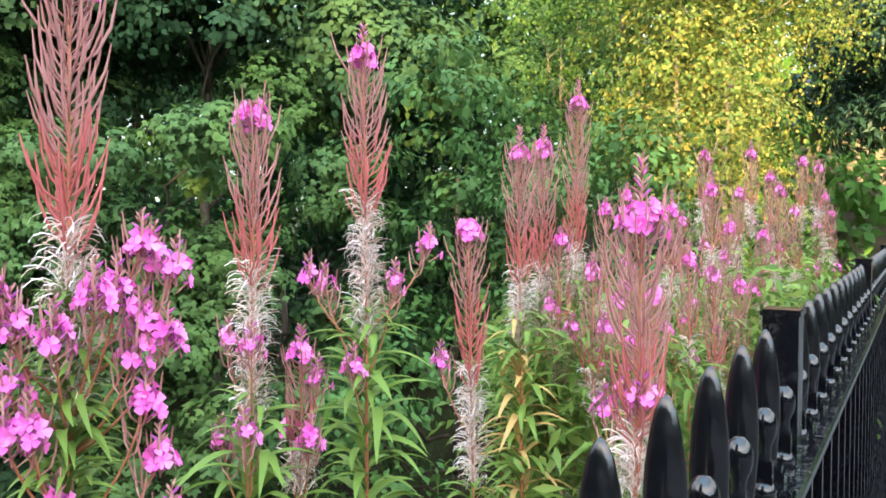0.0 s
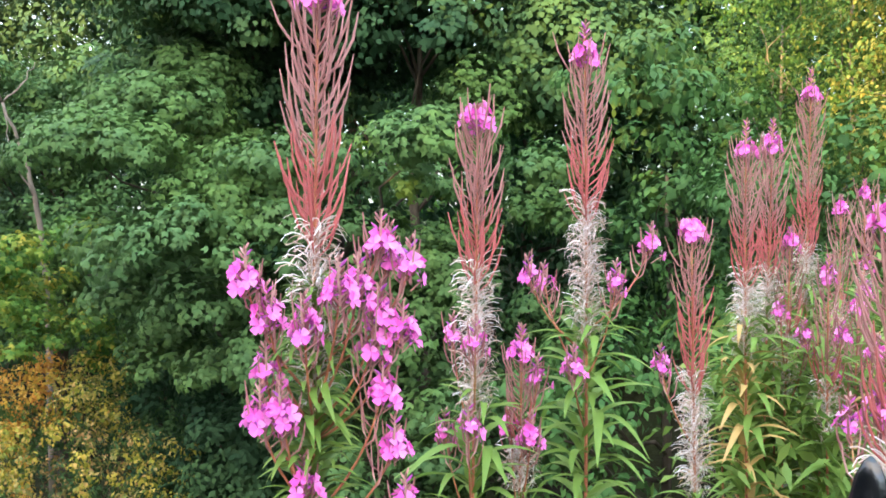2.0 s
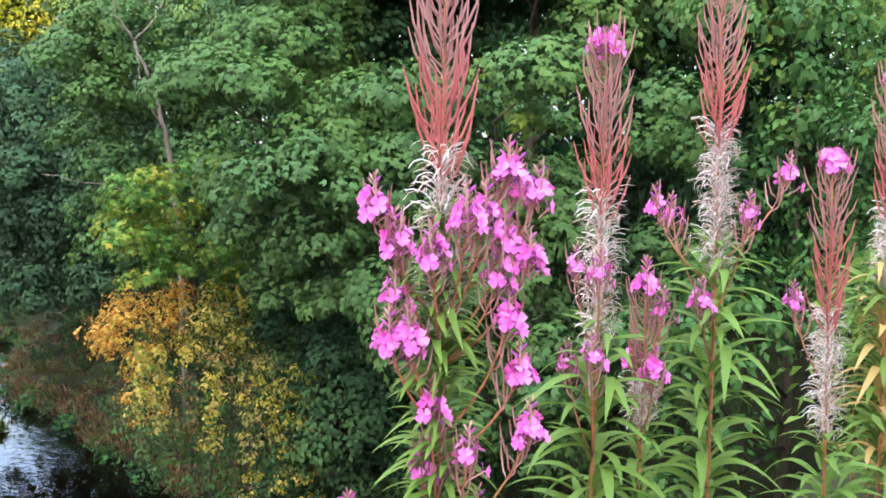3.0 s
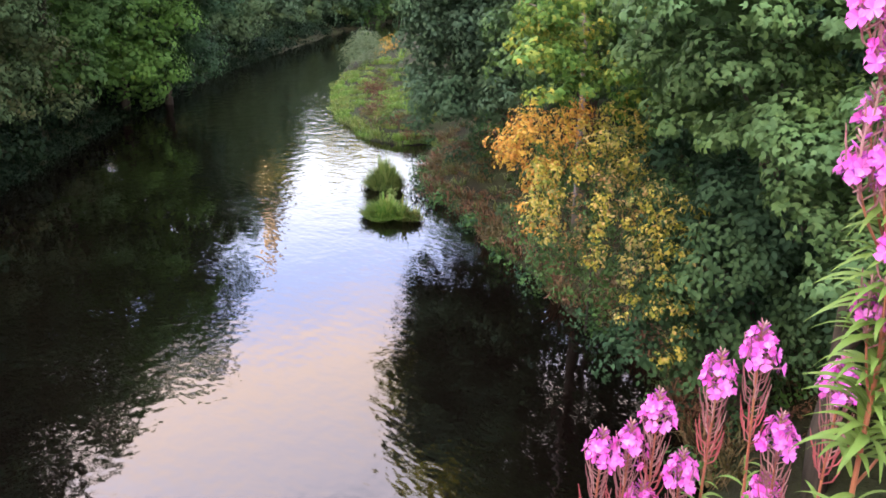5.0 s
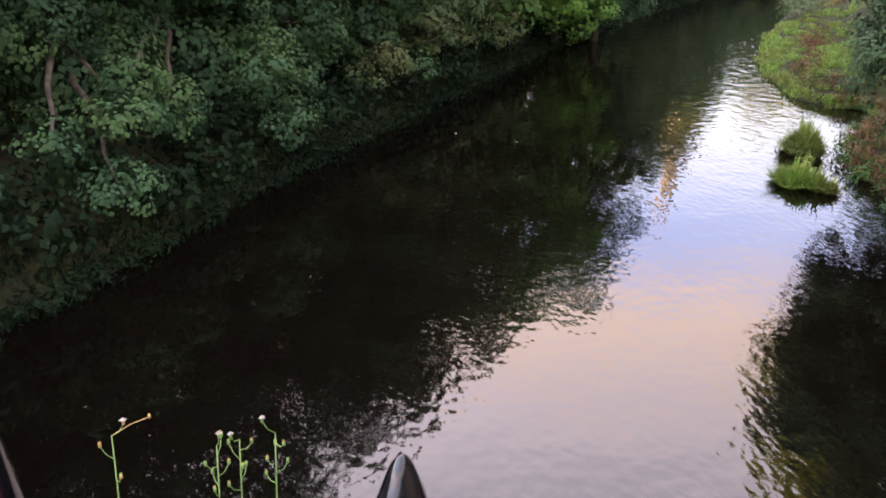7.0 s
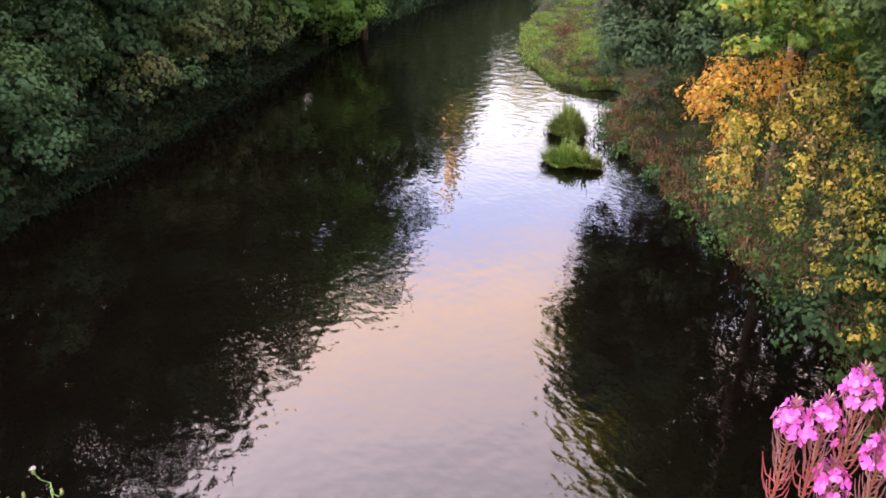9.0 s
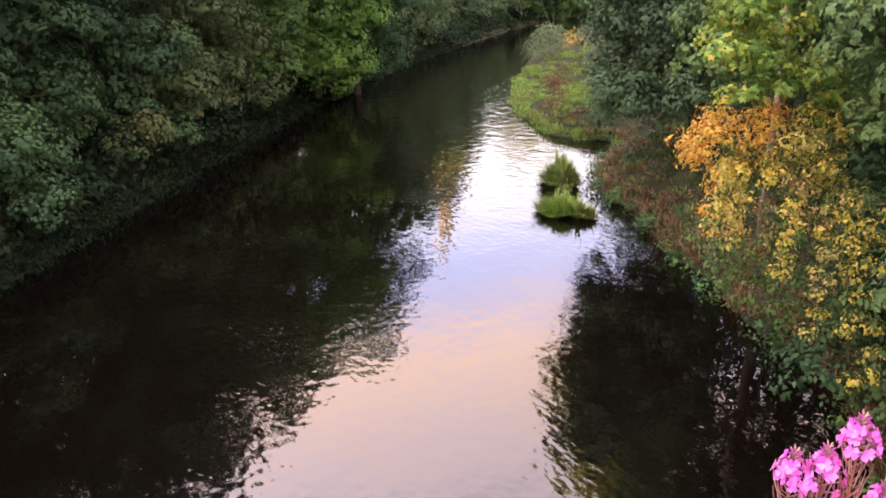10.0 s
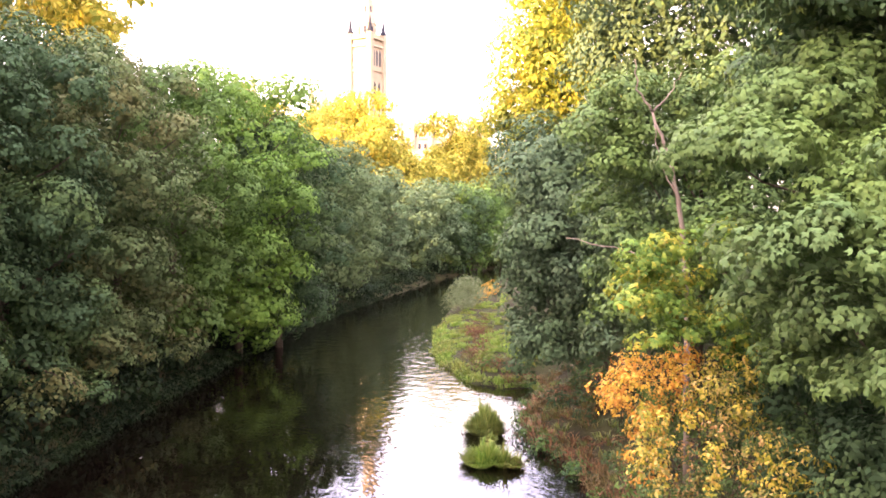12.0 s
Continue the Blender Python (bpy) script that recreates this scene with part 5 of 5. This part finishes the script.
herb(-6.9, 6.4, 1.9, 6, pods=0.28, fluff=0.12, nflow=8, spire=0.04, bushy=1.7, leaf_gap=-0.08, close=True)
herb(-9.2, 9.4, 2.2, 7, pods=0.38, fluff=0.12, nflow=9, spire=0.05, bushy=1.7, leaf_gap=-0.08, close=True)
herb(-13.4, 4.3, 0.95, 8, pods=0.24, fluff=0.06, nflow=18, spire=0.06, width=0.075, head=0.034, close=True, tips=[(-12.4, -11.4, 1.0, 6), (-13.6, -11.8, 0.95, 6), (-11.0, -12.4, 1.1, 5)])
rng = np.random.default_rng(5)
for k, (b, e, d) in enumerate(((-11, 1.5, 2.3), (-12.4, 2.5, 2.8), (-15.3, 2.0, 2.4), (-17.4, 4.6, 3.0), (-17.8, 3.2, 2.6), (-19.5, 2.2, 3.1), (-20.2, 5.1, 3.4), (-21.4, 3.2, 3.6), (-22.0, 2.4, 3.2), (-23.3, 4.0, 4.0), (-24.2, 3.8, 4.2), (-22.8, 1.0, 3.4), (-24.6, 2.0, 4.6), (-19, 0.4, 2.7), (-16.4, -1.4, 2.1), (-24.2, 0.4, 4.2), (-21.0, -0.5, 3.0), (-25.0, 1.0, 5.2), (-12.0, -4.0, 2.0), (-8.0, -0.5, 1.9), (-10.2, -2.2, 1.8), (-16.0, 0.6, 3.2), (-14.3, -3.5, 1.7), (-18.0, -3.0, 2.2), (-19.6, -3.4, 2.4))):
    herb(b, e, d, 30 + k, pods=rng.uniform(0.17, 0.27), fluff=rng.uniform(0.05, 0.14), nflow=int(rng.integers(6, 10)), head=0.02, spire=rng.uniform(0.01, 0.05), density=0.68, bushy=1.5, leaf_gap=-0.05, leafy_to=0.55, red=0.2,
         tips=[(b + rng.uniform(-1.6, 1.6), e - rng.uniform(4, 9), d * rng.uniform(0.93, 1.05), 4) for j in range(2)])
for k in range(20):
    herb(-3.5 - k * 0.95 + rng.uniform(-0.5, 0.5), rng.uniform(-9, -4.0), rng.uniform(1.35, 2.1) + 0.06 * k, 100 + k, pods=0, fluff=0, nflow=0, spire=0, bushy=0.9, leafy_to=0.75, leaf=0.11, dry=0.1, label="leafy green willowherb shoot without flowers")
scrub("willowherb_foliage", "dense green willowherb leaves beside the railing", "foliage", bunch(400, ((-24.5, -12), (-16, -4.5), (2.6, 4.6)), 60, 0.17) + bunch(401, ((-13, -4), (-18, -7), (1.9, 2.4)), 16, 0.13), WEED, 0.055, 400, shape=LANCE, clump=0.1, cover=0.4)
# low plants at the ledge, crowded with flowers
for k, (b, e, d) in enumerate(((40.0, -30.4, 1.39), (38.0, -29.8, 1.38), (36.3, -27.7, 1.35), (32.5, -24.8, 1.30), (30.3, -22.7, 1.27), (28.7, -31.6, 1.37), (37.0, -33.3, 1.43), (34.2, -31.2, 1.38), (40.9, -38.0, 1.52), (25.1, -24.0, 1.2), (15.9, -24.0, 1.15), (12.9, -26.0, 1.15), (28.3, -28.0, 1.3), (34.8, -36.0, 1.45))):
    herb(b, e, d, 60 + k, pods=0.13, fluff=0, nflow=17, spire=0.02, head=0.034, tall=0.036, leaf=0.07, leafy_to=0.12, density=0.9, width=0.05, leaf_gap=0.03, bushy=0.55, label="short rosebay willowherb with crowded pink flowers")


# ---- small weeds on the bridge ledge ----
def weed(name, label, b, e, d, seed, heads, mat_head, stalk=None):
    rng = np.random.default_rng(seed)
    tip = spot(b, e, d)
    base = Vector((tip.x, tip.y, SOIL_Z + 0.03))
    thing = empty_thing(name, base, label, "weed")
    h = tip.z - base.z
    s = Soup()
    s.tube([Vector((0.02 * math.sin(2 * u), 0.015 * u, h * u)) for u in (0, 0.25, 0.5, 0.75, 1)], [0.0022, 0.002, 0.0018, 0.0014, 0.001], 6)
    part("stem", s.mesh("weed_stem", GREENSTEM, True), thing)
    for i in range(heads):
        u = 1 - 0.2 * i / heads
        a = i * 2.4 + seed
        o = Vector((0.02 * math.sin(2 * u), 0.015 * u, h * u))
        q = o + Vector((math.cos(a) * 0.02, math.sin(a) * 0.02, rng.uniform(0.006, 0.03)))
        s = Soup()
        s.tube([o, o.lerp(q, 0.6) - Vector((0, 0, 0.006)), q], [0.0009, 0.0007, 0.0007], 5)
        st = part("side_stem", s.mesh("side_stem", GREENSTEM, True), thing)
        s = Soup()
        s.lathe([(0.0008, -0.003), (0.0024, -0.0015), (0.0027, 0.003), (0.0020, 0.006)], 8)
        bud = part("bud", s.mesh("bud", mat_head, True), st)
        bud.location = q
        s = Soup()
        for j in range(9 if i else 16):
            d = Vector((math.cos(j * 2.4), math.sin(j * 2.4), 1.6 - 0.1 * j)).normalized() * (0.004 if i else 0.006)
            s.tube([Vector((0, 0, 0.005)), Vector((0, 0, 0.005)) + d], [0.0006, 0.0004], 3, cap=False)
        part("tuft", s.mesh("bud_tuft", FLUFF if i == 0 else YELLOWED if i % 2 else GREENSTEM), bud)
    if stalk:
        q = spot(*stalk) - base
        s = Soup()
        s.tube([Vector((0.018, 0.015, h)), Vector((0.018, 0.015, h)).lerp(q, 0.5) + Vector((0, 0, 0.004)), q], [0.0011, 0.0009, 0.0008], 5)
        st = part("side_stem", s.mesh("long_stalk", YELLOWED, True), thing)
        s = Soup()
        s.lathe([(0.0010, -0.003), (0.0026, -0.001), (0.0028, 0.003), (0.0012, 0.006)], 8)
        part("bud", s.mesh("bud", YELLOWED, True), st).location = q
    for i in range(7):
        ob = part("leaf", BLADES[i % 5], thing)
        ob.location = (0, 0, h * (0.1 + 0.09 * i))
        ob.rotation_euler = (0, 0, i * 2.4)
        ob.scale = (0.06, 0.07, 0.06)


for k, (b, e, d) in enumerate(((93.51, -33.43, 1.573), (96.03, -33.5, 1.575), (97.62, -33.63, 1.576))):
    weed("groundsel", "small groundsel weed with green buds on the ledge", b, e, d, 80 + k, 6, GREENSTEM)
weed("groundsel", "seeding groundsel weed with one long leaning stalk", 104.2, -31.85, 1.582, 90, 3, YELLOWED, (101.2, -31.66, 1.58))


# ---- the college on the hill ----
def college_tower():
    c = spot(60.68, 0, 300)
    base = Vector((c.x, c.y, 24.0))
    thing = empty_thing("clock_tower", base, "tall gothic sandstone tower with pinnacles and open spire", "tower")
    thing.rotation_euler = (0, 0, radians(206.5))      # local +y faces the sun
    top, a = 73.2 - base.z, 4.2
    s = Soup()
    s.box((-a, -a, 0), (a, a, top))
    part("shaft", s.mesh("tower_shaft", TOWERSTONE), thing)
    s = Soup()
    for z, w in ((top * 0.30, 0.35), (top * 0.52, 0.35), (top * 0.76, 0.4), (top - 3.2, 0.6), (top - 0.6, 0.8)):
        s.box((-a - w, -a - w, z), (a + w, a + w, z + 0.7))
    part("string_course", s.mesh("string_course", TOWERSTONE), thing)
    but = Soup()
    but.box((-0.9, -0.9, 0), (0.9, 0.9, top + 1.5))
    cap = Soup()
    cap.lathe([(1.15, 0), (1.15, 0.8), (0.85, 1.0), (0.12, 5.6), (0.02, 5.8)], 8)
    mb, mc = but.mesh("buttress", TOWERSTONE), cap.mesh("pinnacle", SLATE)
    for sx in (-1, 1):
        for sy in (-1, 1):
            part("buttress", mb, thing).location = (sx * a, sy * a, 0)
            part("pinnacle", mc, thing).location = (sx * a, sy * a, top + 1.5)
    win = Soup()
    pts = [(-0.55, 0), (0.55, 0), (0.55, 4.6), (0, 5.8), (-0.55, 4.6)]
    win.add([(x, 0.0, z) for x, z in pts] + [(x, 0.12, z) for x, z in pts], [(5, 6, 7, 8, 9)[::-1], (0, 1, 6, 5), (1, 2, 7, 6), (2, 3, 8, 7), (3, 4, 9, 8), (4, 0, 5, 9)])
    mw = win.mesh("lancet_window", DARKGLASS)
    for k in range(4):
        m = Matrix.Rotation(k * math.pi / 2, 4, "Z")
        for z in (top * 0.34, top * 0.57, top * 0.80):
            for x in (-1.9, 0, 1.9) if z > top * 0.7 else (-1.4, 1.4):
                w = part("lancet_window", mw, thing)
                w.matrix_local = m @ Matrix.Translation((x, a, z))
    for k in range(4):
        s = Soup()
        for i in range(6):
            s.box((-3.6 + i * 1.3, a + 0.3, top), (-2.9 + i * 1.3, a + 0.6, top + 1.3))
        s.box((-4, a + 0.3, top), (4, a + 0.6, top + 0.6))
        part("parapet", s.mesh("parapet", TOWERSTONE), thing).matrix_local = Matrix.Rotation(k * math.pi / 2, 4, "Z")
    s = Soup()
    s.lathe([(3.5, 0), (3.5, 5.0), (3.7, 5.2), (3.3, 5.6), (0.3, 29), (0.05, 30)], 8)
    spire = part("spire", s.mesh("spire", TOWERSTONE), thing)
    spire.location = (0, 0, top)
    slot = Soup()
    slot.box((-0.45, -0.1, 0), (0.45, 0.15, 3.2))
    ms = slot.mesh("spire_opening", DARKGLASS)
    for k in range(8):
        m = Matrix.Rotation((k + 0.5) * math.pi / 4, 4, "Z")
        part("spire_opening", ms, spire).matrix_local = m @ Matrix.Translation((0, 3.17, 0.9))
        part("spire_opening", ms, spire).matrix_local = m @ Matrix.Translation((0, 2.55, 9.0)) @ Matrix.Rotation(radians(6), 4, "X") @ Matrix.Scale(0.7, 4)


def college_wing(b0, b1, d, eaves, ridge, label, gables):
    p0, p1 = spot(b0, 0, d), spot(b1, 0, d)
    base = Vector((p0.x, p0.y, 20))
    run = Vector((p1.x - p0.x, p1.y - p0.y, 0))
    ln = run.length
    thing = empty_thing("college_wing", base, label, "building")
    thing.rotation_euler = (0, 0, math.atan2(run.y, run.x))
    w, e, r = 11.0, eaves - 20, ridge - 20
    s = Soup()
    s.box((0, 0, 0), (ln, w, e))
    part("wall", s.mesh("wing_wall", TOWERSTONE), thing)
    s = Soup()
    s.add([(0, -0.4, e), (ln, -0.4, e), (ln, w + 0.4, e), (0, w + 0.4, e), (0.3, w / 2, r), (ln - 0.3, w / 2, r)], [(0, 1, 5, 4), (2, 3, 4, 5), (1, 2, 5), (3, 0, 4), (3, 2, 1, 0)])
    roof = part("roof", s.mesh("wing_roof", SLATE), thing)
    g = Soup()
    g.add([(-2, -0.5, 0), (2, -0.5, 0), (2, -0.5, 2.5), (0, -0.5, 6), (-2, -0.5, 2.5), (-2, 4, 0), (2, 4, 0), (2, 4, 2.5), (0, 4, 6), (-2, 4, 2.5)],
          [(0, 1, 2, 3, 4), (9, 8, 7, 6, 5), (1, 6, 7, 2), (2, 7, 8, 3), (3, 8, 9, 4), (4, 9, 5, 0)])
    mg = g.mesh("gable", TOWERSTONE)
    t = Soup()
    t.lathe([(0.9, -4), (0.9, 4), (1.1, 4.2), (0.1, 9), (0.02, 9.2)], 8)
    mt = t.mesh("turret", TOWERSTONE)
    w2 = Soup()
    w2.box((-0.5, -0.12, 0), (0.5, 0, 1.8))
    mw = w2.mesh("window", DARKGLASS)
    for i in range(gables):
        x = ln * (i + 0.5) / gables
        part("gable", mg, thing).location = (x, 0, e - 0.5)
        part("turret", mt, thing).location = (x + ln * 0.45 / gables, 0, e)
        for k in range(2):
            part("window", mw, thing).location = (x - 1.2 + 2.0 * k, 0, e - 4)
        part("chimney", mt, roof).location = (x - ln * 0.3 / gables, w / 2, r - 3)


college_tower()
college_wing(58.7, 52.6, 290, 37.6, 41.6, "long gothic sandstone college range with slate roof", 5)
college_wing(64.6, 61.9, 292, 45.0, 50.0, "gothic sandstone college hall with steep gables", 3)
college_wing(69.6, 68.2, 290, 50.0, 54.0, "sandstone college gable above the trees", 1)


# ---- lodge behind the fir ----
def lodge():
    c = on_ground(*(towards(-29.0, 0) * 30)[:2])
    thing = empty_thing("lodge", c, "low sandstone lodge with a red-brown door", "building")
    thing.rotation_euler = (0, 0, radians(-29))
    s = Soup()
    s.box((-6, 0, 0), (6, 6, 4.6))
    part("wall", s.mesh("lodge_wall", STONE), thing)
    s = Soup()
    s.add([(-6.4, -0.4, 4.6), (6.4, -0.4, 4.6), (6.4, 6.4, 4.6), (-6.4, 6.4, 4.6), (-5, 3, 7), (5, 3, 7)], [(0, 1, 5, 4), (2, 3, 4, 5), (1, 2, 5), (3, 0, 4), (3, 2, 1, 0)])
    part("roof", s.mesh("lodge_roof", SLATE), thing)
    s = Soup()
    s.box((-0.55, -0.06, 0.1), (0.55, -0.003, 2.3))
    s.box((-0.42, -0.085, 0.3), (-0.05, -0.06, 2.1))
    s.box((0.05, -0.085, 0.3), (0.42, -0.06, 2.1))
    d = s.mesh("lodge_door", BRICK)
    part("door", d, thing).location = (0.9, 0, 0.9)
    part("door", d, thing).location = (-2.6, 0, 0.9)


lodge()
